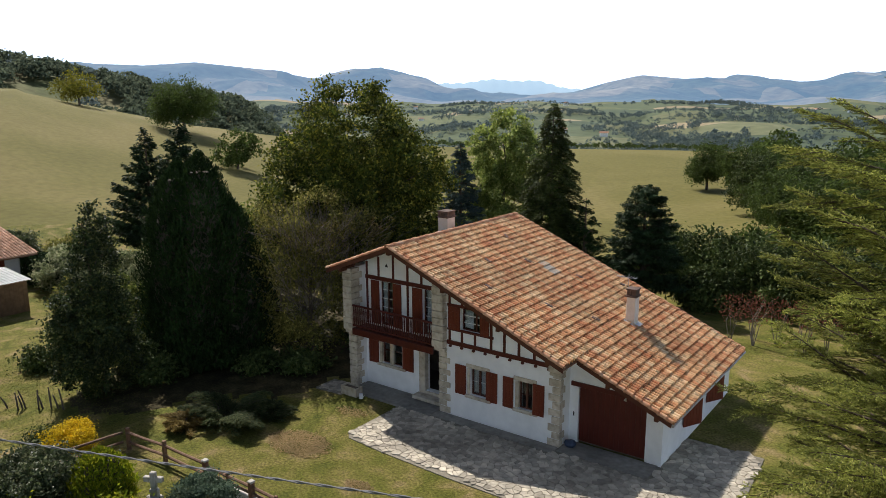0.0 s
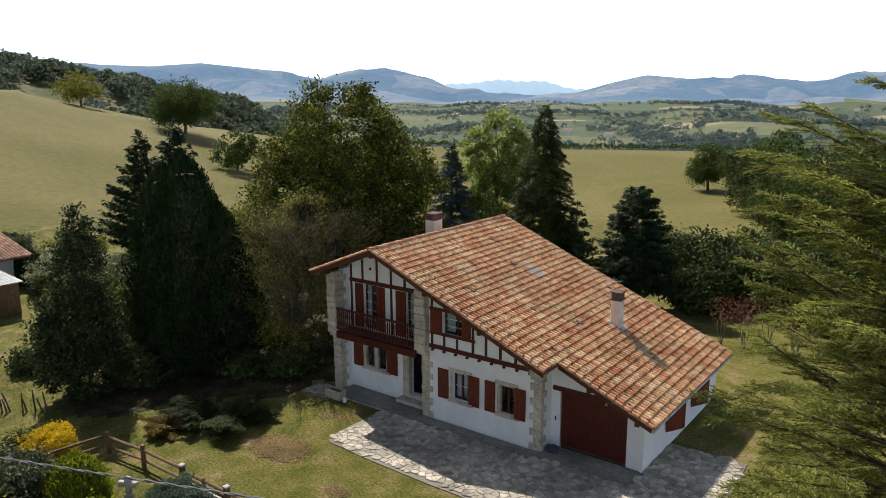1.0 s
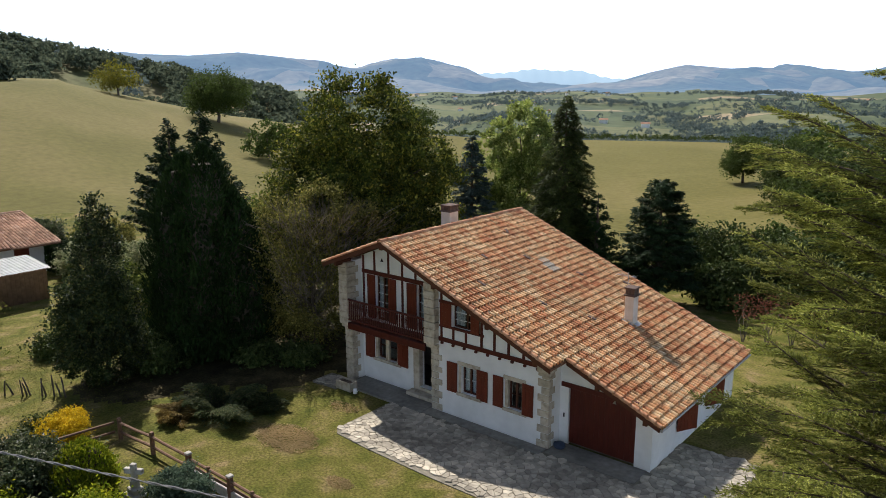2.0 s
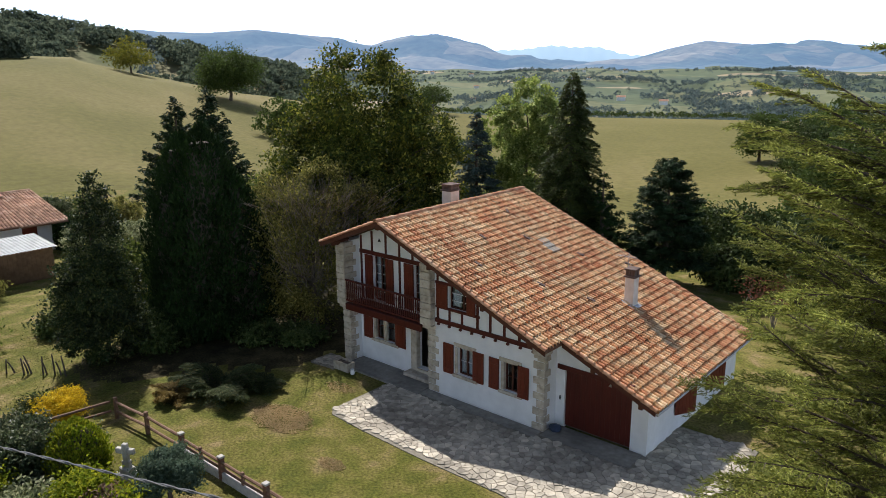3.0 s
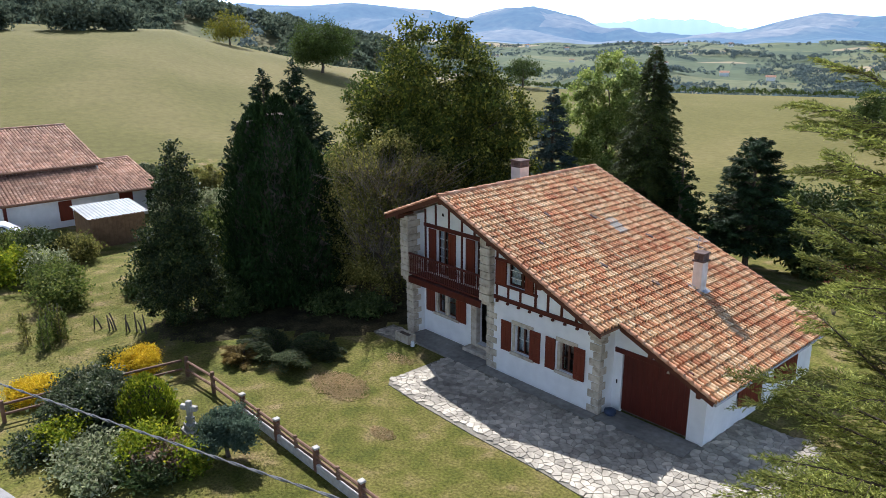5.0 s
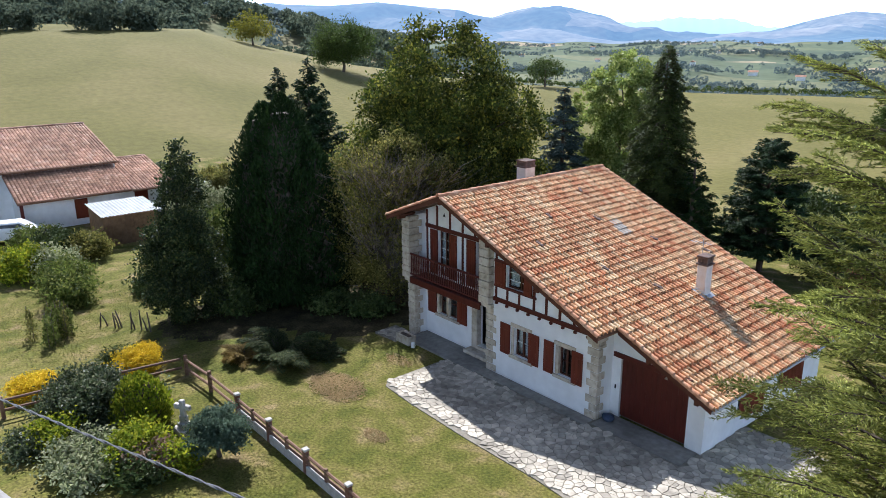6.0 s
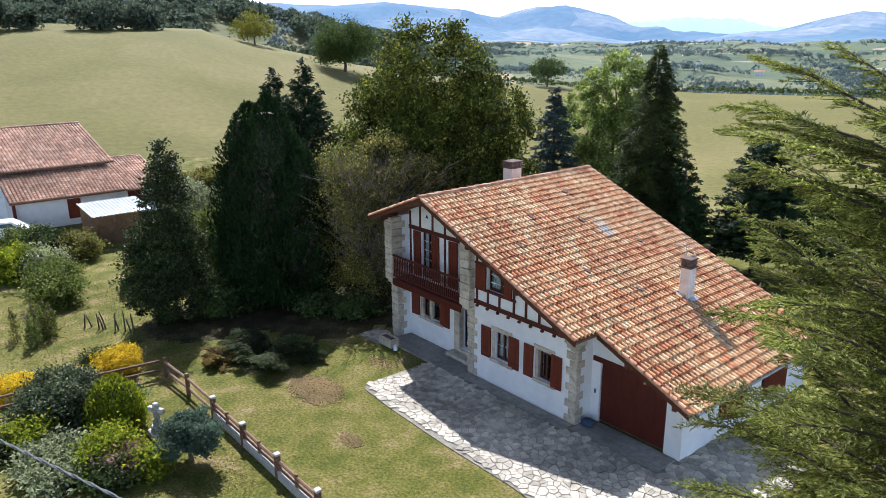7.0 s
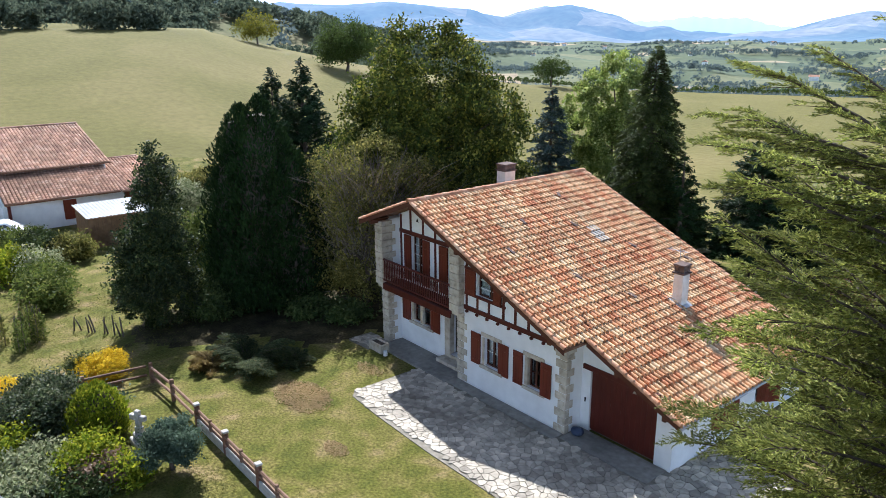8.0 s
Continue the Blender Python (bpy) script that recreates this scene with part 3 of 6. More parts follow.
def stone_block(bm, x0, x1, y0, y1, z0, z1):
    sub = bmesh.new()
    j = lambda: random.uniform(-0.012, 0.012)
    box(sub, x0 + j(), x1 + j(), y0 + j(), y1, z0 + 0.008, z1 - 0.008)
    worn(sub, 0.018)
    return sub


def quoins(parent, x_a, x_b, y_face, z0, z1, out, deep, h=0.26, label=""):
    """Corner stones, long and short in turn. out: -1 the long ones reach to smaller x, 1 to larger x, 0 none."""
    z, k = z0, 0
    while z < z1 - 0.08:
        zt = min(z + h * random.uniform(0.88, 1.12), z1)
        long = 0.16 if k % 2 else 0.0
        a = x_a - (long if out < 0 else 0)
        b = x_b + (long if out > 0 else 0)
        part("quoin", stone_block(None, a, b, y_face, y_face + deep + (0.16 if k % 2 == 0 else 0.0), z, zt), M_STONE, parent)
        z, k = zt, k + 1


left_pillar = part("stone_pillar", stone_block(None, -20.62, -20.10, 21.08, 21.48, 2.28, 2.45), M_STONE, house)
mid_pillar = part("stone_pillar", stone_block(None, -16.0, -15.48, 21.08, 21.48, 2.45, 2.61), M_STONE, house)
corner_pillar = part("stone_pillar", stone_block(None, -11.10, -10.66, 21.14, 21.54, 2.55, 2.68), M_STONE, house)
# lower stones, then the corbelled upper part that carries the roof
quoins(left_pillar, -20.58, -20.14, 21.23, -0.3, 2.28, 0, 0.30)
quoins(left_pillar, -20.62, -20.12, 20.98, 2.45, 5.05, 0, 0.52)
quoins(mid_pillar, -15.87, -15.50, 21.22, -0.3, 2.45, 1, 0.20)
quoins(mid_pillar, -16.02, -15.50, 20.98, 2.62, 5.22, 0, 0.58, h=0.30)
quoins(corner_pillar, -11.0, -10.69, 21.22, -0.3, 2.55, -1, 0.22, h=0.28)
quoins(corner_pillar, -11.12, -10.64, 21.10, 2.68, 3.18, 0, 0.34, h=0.26)


# timber framing, painted oxblood, a little proud of the render
def timber(x0, x1, y, z0, z1, proud=0.035):
    boxed("timber", (x0, x1, y - proud, y + 0.03, z0, z1), M_RED, house, bevel=0.008)


YF, YP = 21.25, 21.88
timber(-15.48, -11.12, YF, 2.78, 2.94, 0.05)
for x in (-15.36, -14.80, -14.22):
    timber(x - 0.045, x + 0.045, YF, 2.94, 3.36)
timber(-15.45, -13.42, YF, 3.34, 3.43, 0.05)
timber(-15.45, -13.42, YF, 4.27, 4.37, 0.05)
for x in (-13.52, -12.96, -12.36, -11.74, -11.18):
    timber(x - 0.05, x + 0.05, YF, 2.94, under(x) - 0.03)
for x in (-15.36, -14.80):
    timber(x - 0.045, x + 0.045, YF, 4.37, under(x) - 0.03)
for k in range(9):
    x = -15.3 + 0.52 * k
    boxed("joist_end", (x - 0.05, x + 0.05, YF - 0.10, YF - 0.02, 2.70, 2.78), M_RED, house, bevel=0.006)
timber(-20.12, -16.03, YP, 4.52, 4.68, 0.05)
for x in (-20.04, -19.40, -18.62, -17.88, -17.18, -16.55):
    timber(x - 0.05, x + 0.05, YP, 4.68, under(x) - 0.03)
timber(-20.09, -19.99, YP, 2.60, 4.52)
timber(-17.93, -17.83, YP, 2.60, 4.52)
bm = bmesh.new()
vent = [(-19.06, 5.12), (-18.90, 5.12), (-18.98, 5.27)]
v0, v1 = [bm.verts.new((x, YP - 0.012, z)) for x, z in vent], [bm.verts.new((x, YP + 0.02, z)) for x, z in vent]
bm.faces.new(v0), bm.faces.new(v1[::-1])
for i in range(3):
    bm.faces.new((v0[i], v1[i], v1[(i + 1) % 3], v0[(i + 1) % 3]))
part("attic_vent", bm, M_RUBBER, house, "small dark triangular attic vent")
# curved knee brace under the gable
bm = bmesh.new()
tube(bm, [(-17.75, 21.80, 5.30), (-17.55, 21.45, 5.62), (-17.42, 21.0, 5.86)], [0.055, 0.055, 0.05], 6)
part("knee_brace", bm, M_RED, house)


def shutter(x0, x1, y, z0, z1, parent=None, label=""):
    """A board shutter: planks, two ledges behind and iron hinges."""
    bm = bmesh.new()
    box(bm, x0 + 0.01, x1 - 0.01, y - 0.019, y - 0.004, z0 + 0.01, z1 - 0.01)
    sh = part("shutter", bm, M_SHUT, parent or house, label or "oxblood painted board shutter folded open")
    n = max(3, round((x1 - x0) / 0.13))
    w = (x1 - x0) / n
    for i in range(n):
        boxed("plank", (x0 + i * w + 0.003, x0 + (i + 1) * w - 0.003, y - 0.055, y - 0.020, z0, z1), M_SHUT, sh, bevel=0.004)
    for z in (z0 + 0.16 * (z1 - z0), z1 - 0.16 * (z1 - z0)):
        boxed("ledge", (x0 + 0.02, x1 - 0.02, y - 0.072, y - 0.056, z - 0.04, z + 0.04), M_SHUT, sh, bevel=0.004)
    return sh


def window(hole, y, parent, bars=(2, 1), sill=True, lintel=True, jambs=True, curtain=0.0, french=False, mullion=False):
    x0, x1, z0, z1 = hole
    bm = bmesh.new()
    d0, d1, f = y + 0.12, y + 0.18, 0.055
    box(bm, x0, x0 + f, d0, d1, z0, z1)
    box(bm, x1 - f, x1, d0, d1, z0, z1)
    box(bm, x0 + f, x1 - f, d0, d1, z0, z0 + f)
    box(bm, x0 + f, x1 - f, d0, d1, z1 - f, z1)
    c = (x0 + x1) / 2
    box(bm, c - 0.035, c + 0.035, d0 - 0.01, d1, z0 + f, z1 - f)
    w = part("window", bm, M_FRAMEWOOD, parent, "dark-framed casement window")
    for k in range(1, bars[1] + 1):
        z = z0 + k * (z1 - z0) / (bars[1] + 1)
        boxed("glazing_bar", (x0 + f, x1 - f, d0 + 0.005, d1 - 0.01, z - 0.014, z + 0.014), M_FRAMEWOOD if not curtain else M_STUCCO, w)
    for a, b in ((x0 + f, c - 0.035), (c + 0.035, x1 - f)):
        g = boxed("pane", (a, b, d0 + 0.022, d0 + 0.028, z0 + f, z1 - f), M_GLASS, w)
        g.visible_shadow = False
    if curtain:
        bm = bmesh.new()
        n = 14
        cols = [[bm.verts.new((x0 + f + (x1 - x0 - 2 * f) * curtain * i / n, d1 + 0.05 + 0.015 * math.sin(i * 2.4), z)) for z in (z0 + f, z1 - f)] for i in range(n + 1)]
        for p, q in zip(cols, cols[1:]):
            bm.faces.new((p[0], q[0], q[1], p[1]))
        part("curtain", bm, M_CURTAIN, w, "pale sheer curtain")
    if sill:
        part("window_sill", stone_block(None, x0 - 0.22, x1 + 0.22, y - 0.07, y + 0.12, z0 - 0.14, z0), M_STONE, w)
    if lintel:
        part("lintel", stone_block(None, x0 - 0.20, x1 + 0.16, y - 0.03, y + 0.12, z1, z1 + 0.17), M_STONE, w)
    if jambs:
        part("jamb", stone_block(None, x0 - 0.13, x0, y - 0.03, y + 0.13, z0, z1), M_STONE, w)
        part("jamb", stone_block(None, x1, x1 + 0.06, y - 0.03, y + 0.13, z0, z1), M_STONE, w)
    if mullion:
        part("mullion", stone_block(None, c - 0.09, c + 0.09, y - 0.03, y + 0.12, z0, z1), M_STONE, w)
    return w


window(W1, YF, house, curtain=1.0)
window(W2, YF, house)
window(W3, YF, house, bars=(2, 2), sill=False, lintel=False, jambs=False, curtain=0.32)
window(PW, YP, house, mullion=True)
for hole in (F1, F2):
    window(hole, YP, house, bars=(2, 4), sill=False, lintel=False, jambs=False, curtain=0.45)
for a, b in ((-15.08, -14.60), (-13.70, -13.22), (-12.98, -12.55), (-11.75, -11.30)):
    shutter(a, b, YF - 0.012, 0.92, 2.08)
shutter(-15.40, -14.87, YF - 0.02, 3.40, 4.28)
shutter(-13.98, -13.60, YF - 0.02, 3.40, 4.28)
for a, b in ((-19.98, -19.46), (-18.16, -17.60)):
    shutter(a, b, YP - 0.012, 0.92, 2.12)
for a, b in ((-19.80, -19.36), (-18.62, -18.20), (-17.62, -17.12)):
    shutter(a, b, YP - 0.012, 2.66, 4.50)
# front door, standing open into the dark hall
entry = part("entrance", stone_block(None, -17.34, -17.02, YP - 0.04, YP + 0.2, 0.16, 2.32), M_STONE, house)
part("jamb", stone_block(None, -16.15, -15.92, YP - 0.04, YP + 0.2, 0.16, 2.32), M_STONE, entry)
part("threshold", stone_block(None, -17.4, -15.9, YP - 0.42, YP + 0.1, 0.0, 0.16), M_STONE, entry)
part("threshold", stone_block(None, -17.02, -16.15, YP - 0.06, YP + 0.3, 0.16, 0.30), M_STONE, entry)
dm = Matrix.Translation((-16.17, YP + 0.26, 0)) @ Matrix.Rotation(radians(-80), 4, "Z")
d = boxed("door_leaf", (-0.84, 0, 0, 0.05, 0.31, 2.30), M_RED, entry, "dark red entrance door standing ajar", 0.006, dm)
# garage door: wide boards in a frame under a timber lintel
bm = bmesh.new()
box(bm, -10.66, -7.88, 21.95, 22.05, 2.035, 2.20)
gar = part("garage_door", worn(bm, 0.008), M_RED, house, "wide oxblood boarded garage door, closed")
n = 13
for i in range(n):
    a = GD[0] + 0.02 + i * (GD[1] - GD[0] - 0.04) / n
    boxed("board", (a + 0.002, a + (GD[1] - GD[0] - 0.04) / n - 0.002, 22.06, 22.10, 0.02, 2.03), M_RED, gar, bevel=0.004)
boxed("lock", (-10.56, -10.52, 21.97, 22.0, 0.92, 1.06), M_RUBBER, house, "small dark wall fitting")
# side windows: dark panes, each with a board shutter swung half open
for y0, y1 in ((23.95, 25.15), (26.55, 27.75)):
    boxed("window", (-7.55, -7.50, y0, y1, 0.68, 1.55), M_DARKGL, house, "dark side window pane")
    sm = Matrix.Translation((-7.34, y0 + 0.05, 0)) @ Matrix.Rotation(radians(62), 4, "Z")
    bm = bmesh.new()
    box(bm, 0.03, 0.81, 0.012, 0.028, 0.72, 0.80, sm)
    box(bm, 0.03, 0.81, 0.012, 0.028, 1.28, 1.36, sm)
    sh = part("shutter", bm, M_SHUT, house, "oxblood painted board shutter standing half open")
    for i in range(6):
        boxed("plank", (i * 0.14 + 0.003, i * 0.14 + 0.137, -0.022, 0.011, 0.58, 1.53), M_SHUT, sh, bevel=0.004, m=sm)
# a wall lamp over the garage door
bm = bmesh.new()
tube(bm, [(-8.62, 21.98, 2.06), (-8.62, 21.86, 2.08), (-8.62, 21.82, 2.0)], [0.02, 0.02, 0.06], 8)
part("wall_lamp", bm, M_STONE, house, "small globe lamp under the eaves")

# balcony
bm = bmesh.new()
box(bm, -20.12, -15.98, 20.97, 21.045, 2.30, 2.565)
balcony = part("balcony", worn(bm, 0.01), M_RED, house, "dark red timber balcony with turned balusters")
n = 6
for i in range(n):
    y = 21.05 + i * 0.135
    boxed("deck_board", (-20.12, -15.98, y, y + 0.13, 2.52, 2.565), M_RED, balcony, bevel=0.004)
for k in range(8):
    x = -19.9 + 0.53 * k
    boxed("joist", (x - 0.05, x + 0.05, 21.05, 21.86, 2.38, 2.515), M_RED, balcony)
boxed("handrail", (-20.12, -15.98, 20.99, 21.07, 3.50, 3.57), M_RED, balcony, bevel=0.012)
boxed("bottom_rail", (-20.12, -15.98, 21.0, 21.06, 2.66, 2.72), M_RED, balcony, bevel=0.008)
for k in range(37):
    x = -20.05 + 0.111 * k
    bm = bmesh.new()
    tube(bm, [(x, 21.03, 2.72), (x, 21.03, 2.9), (x, 21.03, 3.1), (x, 21.03, 3.3), (x, 21.03, 3.5)], [0.018, 0.03, 0.022, 0.03, 0.018], 6)
    part("baluster", bm, M_RED, balcony)


# ---- roof ----
def slope_slab(bm, x0, x1, y0, y1, top, thick):
    v0 = [(x0, y0, roof_z(x0) + top), (x1, y0, roof_z(x1) + top), (x1, y1, roof_z(x1) + top), (x0, y1, roof_z(x0) + top)]
    a = [bm.verts.new(p) for p in v0]
    b = [bm.verts.new((p[0], p[1], p[2] - thick)) for p in v0]
    bm.faces.new(a)
    bm.faces.new(b[::-1])
    for i in range(4):
        bm.faces.new((a[i], b[i], b[(i + 1) % 4], a[(i + 1) % 4]))


bm = bmesh.new()
slope_slab(bm, RIDGE_X, X_KINK, Y_FRONT + 0.04, Y_BACK - 0.03, -0.07, 0.05)
slope_slab(bm, X_KINK, EAVE_R - 0.04, Y_FRONT2 + 0.04, Y_BACK - 0.03, -0.07, 0.05)
slope_slab(bm, EAVE_L + 0.04, RIDGE_X, Y_FRONT + 0.04, Y_BACK - 0.03, -0.07, 0.05)
bmesh.ops.recalc_face_normals(bm, faces=bm.faces)
roof = part("roof", bm, M_SOFFIT, house, "weathered orange and cream clay-tiled roof of two slopes")
for x0, x1, y in ((RIDGE_X, X_KINK, Y_FRONT), (X_KINK, EAVE_R, Y_FRONT2), (EAVE_L, RIDGE_X, Y_FRONT), (EAVE_L, RIDGE_X, Y_BACK - 0.06), (RIDGE_X, EAVE_R, Y_BACK - 0.06)):
    bm = bmesh.new()
    slope_slab(bm, x0, x1, y + 0.01, y + 0.05, -0.02, 0.17)
    bmesh.ops.recalc_face_normals(bm, faces=bm.faces)
    part("bargeboard", bm, M_RAFTER, roof)
for x, y0, y1 in ((-17.85, 20.64, 22.0), (-20.4, 20.64, 21.5), (-15.3, 20.64, 21.4), (-12.9, 20.64, 21.4), (-10.95, 20.64, 21.4), (-9.2, 21.66, 22.1), (-7.5, 21.66, 22.1)):
    boxed("purlin_end", (x - 0.07, x + 0.07, y0, y1, under(x) - 0.17, under(x) - 0.0), M_RAFTER, roof, bevel=0.008)
for k in range(20):
    y = 21.8 + 0.43 * k
    bm = bmesh.new()
    slope_slab(bm, -7.40, EAVE_R - 0.02, y, y + 0.07, -0.125, 0.09)
    bmesh.ops.recalc_face_normals(bm, faces=bm.faces)
    part("rafter_end", bm, M_RAFTER, roof)
bm = bmesh.new()
tube(bm, [(EAVE_R + 0.05, Y_FRONT2 + 0.05, roof_z(EAVE_R) - 0.13), (EAVE_R + 0.05, Y_BACK, roof_z(EAVE_R) - 0.15)], [0.05, 0.05], 8)
part("gutter", bm, M_LEAD, roof, "grey metal gutter along the low eave")


def chimney(x, y, w, d, top, pot, label):
    low = roof_z(x) - 0.5
    ch = boxed("chimney", (x - w / 2, x + w / 2, y - d / 2, y + d / 2, low, top), M_CHIM, house, label, 0.012)
    boxed("cap_slab", (x - w / 2 - 0.05, x + w / 2 + 0.05, y - d / 2 - 0.05, y + d / 2 + 0.05, top, top + 0.06), M_BRICKD, ch, bevel=0.008)
    for sx in (-1, 1):
        for sy in (-1, 1):
            boxed("cap_brick", (x + sx * w / 2 - 0.07 - sx * 0.07, x + sx * w / 2 + 0.07 - sx * 0.07, y + sy * d / 2 - 0.07 - sy * 0.07, y + sy * d / 2 + 0.07 - sy * 0.07, top + 0.06, top + 0.06 + pot), M_BRICKD, ch, bevel=0.006)
    boxed("cap_hood", (x - w / 2 + 0.02, x + w / 2 - 0.02, y - d / 2 + 0.02, y + d / 2 - 0.02, top + 0.07, top + 0.03 + pot), M_BRICKD, ch)
    boxed("cap_top", (x - w / 2 - 0.04, x + w / 2 + 0.04, y - d / 2 - 0.04, y + d / 2 + 0.04, top + 0.06 + pot, top + 0.12 + pot), M_BRICKD, ch, bevel=0.01)
    bm = bmesh.new()
    slope_slab(bm, x - w / 2 - 0.14, x + w / 2 + 0.16, y - d / 2 - 0.12, y + d / 2 + 0.12, 0.045, 0.02)
    bmesh.ops.recalc_face_normals(bm, faces=bm.faces)
    part("flashing", bm, M_LEAD, ch)


chimney(-10.4, 26.6, 0.36, 0.40, 4.22, 0.22, "slim white-rendered chimney with dark brick cap")
chimney(-20.35, 27.9, 0.55, 0.62, 6.22, 0.20, "white-rendered chimney with dark cap near the ridge")


# ---- trees and shrubs ----
RNG = np.random.default_rng(7)


def unit(v):
    return v / np.maximum(np.linalg.norm(v, axis=-1, keepdims=True), 1e-9)


def blades(name, centre, along, facing, length, width, material, parent, label=""):
    """Many small leaf blades (pointed quads), each lying along one way and facing another."""
    t = unit(along)
    b = unit(np.cross(t, facing))
    L, W = np.asarray(length)[..., None] * np.ones((len(centre), 1)), np.asarray(width)[..., None] * np.ones((len(centre), 1))
    lift = unit(np.cross(b, t)) * W * 0.25
    v = np.stack([centre - t * L * 0.5, centre + b * W * 0.5 + lift, centre + t * L * 0.5, centre - b * W * 0.5 + lift], 1).reshape(-1, 3)
    q = np.arange(len(v)).reshape(-1, 4)
    ob = from_arrays(name, v, q, material, parent)
    return tagged(ob, label)


def sticks(name, p0, p1, r0, r1, material, parent, label=""):
    """Many thin three-sided twigs from p0 to p1."""
    d = unit(p1 - p0)
    ref = np.where(np.abs(d[:, 2:3]) > 0.9, np.array([[1.0, 0, 0]]), np.array([[0, 0, 1.0]]))
    a = unit(np.cross(d, ref))
    b = np.cross(d, a)
    rings = []
    for p, r in ((p0, r0), (p1, r1)):
        for k in range(3):
            rings.append(p + np.asarray(r)[..., None] * (math.cos(2.094 * k) * a + math.sin(2.094 * k) * b))
    v = np.stack(rings, 1).reshape(-1, 3)
    base = np.arange(len(p0))[:, None] * 6
    q = np.concatenate([base + np.array([[0, 1, 4, 3]]), base + np.array([[1, 2, 5, 4]]), base + np.array([[2, 0, 3, 5]])])
    ob = from_arrays(name, v, q, material, parent)
    return tagged(ob, label)


def limbs(bm, at, height, reach, count, thick, lean=0.0):
    """A tapered trunk with forking limbs."""
    top = Vector(at) + Vector((lean, lean * 0.3, height))
    pts = [Vector(at) - Vector((0, 0, 0.4))] + [Vector(at).lerp(top, k / 5) + Vector((random.uniform(-1, 1), random.uniform(-1, 1), 0)) * 0.03 * height * (k > 0) for k in range(6)]
    tube(bm, pts, [thick * 1.35] + [thick * (1.1 - 0.17 * k) for k in range(6)], 8)
    for i in range(count):
        s = random.uniform(0.3, 0.95)
        p = Vector(at).lerp(top, s)
        a = i * 2.4 + random.uniform(-0.4, 0.4)
        ln = reach * random.uniform(0.6, 1.0) * (1.15 - 0.5 * s)
        d = Vector((math.cos(a), math.sin(a), random.uniform(0.35, 1.0)))
        q = p + d * ln * 0.5 + Vector((0, 0, 0.1 * ln))
        e = p + d * ln
        tube(bm, [p, q, e], [thick * 0.42 * (1.2 - s), thick * 0.28 * (1.2 - s), thick * 0.08], 5)


def crown_points(lobes, n, clumps, clump_r, hollow=0.55):
    """Leaf places gathered in clumps over a set of rounded lobes (x, y, z, rx, ry, rz)."""
    lobes = np.asarray(lobes, dtype=float)
    size = lobes[:, 3] * lobes[:, 5]
    li = RNG.choice(len(lobes), clumps, p=size / size.sum())
    u = unit(RNG.normal(size=(clumps, 3)))
    rad = RNG.uniform(hollow, 1.04, (clumps, 1)) ** 0.7
    cc = lobes[li, :3] + u * lobes[li, 3:] * rad
    pick = RNG.integers(0, clumps, n)
    scale = RNG.uniform(0.6, 1.4, clumps)[pick][:, None]
    off = RNG.normal(size=(n, 3)) * clump_r * scale * np.array([[1, 1, 0.7]])
    p = cc[pick] + off
    out = unit(unit(p - lobes[li[pick], :3]) + 0.6 * unit(off) + np.array([[0, 0, 0.35]]))
    return p, out


def broadleaf(name, at, lobes, n, clumps, clump_r, leaf, material, label, trunk=(3.0, 2.0, 8, 0.2), category="tree", hollow=0.55, group=""):
    """A tree or shrub: trunk with limbs under a crown of leaf clumps. Lobes are given from its foot."""
    th = thing(name, at, label, category, group)
    if trunk:
        bm = bmesh.new()
        limbs(bm, (0, 0, 0), *trunk)
        part("trunk", bm, M_BARK, th)
    p, out = crown_points(lobes, n, clumps, clump_r, hollow)
    along = unit(RNG.normal(size=p.shape) + 0.5 * out)
    facing = unit(out + 0.55 * RNG.normal(size=p.shape))
    blades("crown", p, along, facing, leaf * RNG.uniform(0.7, 1.4, n), leaf * RNG.uniform(0.5, 0.8, n), material, th)
    return th


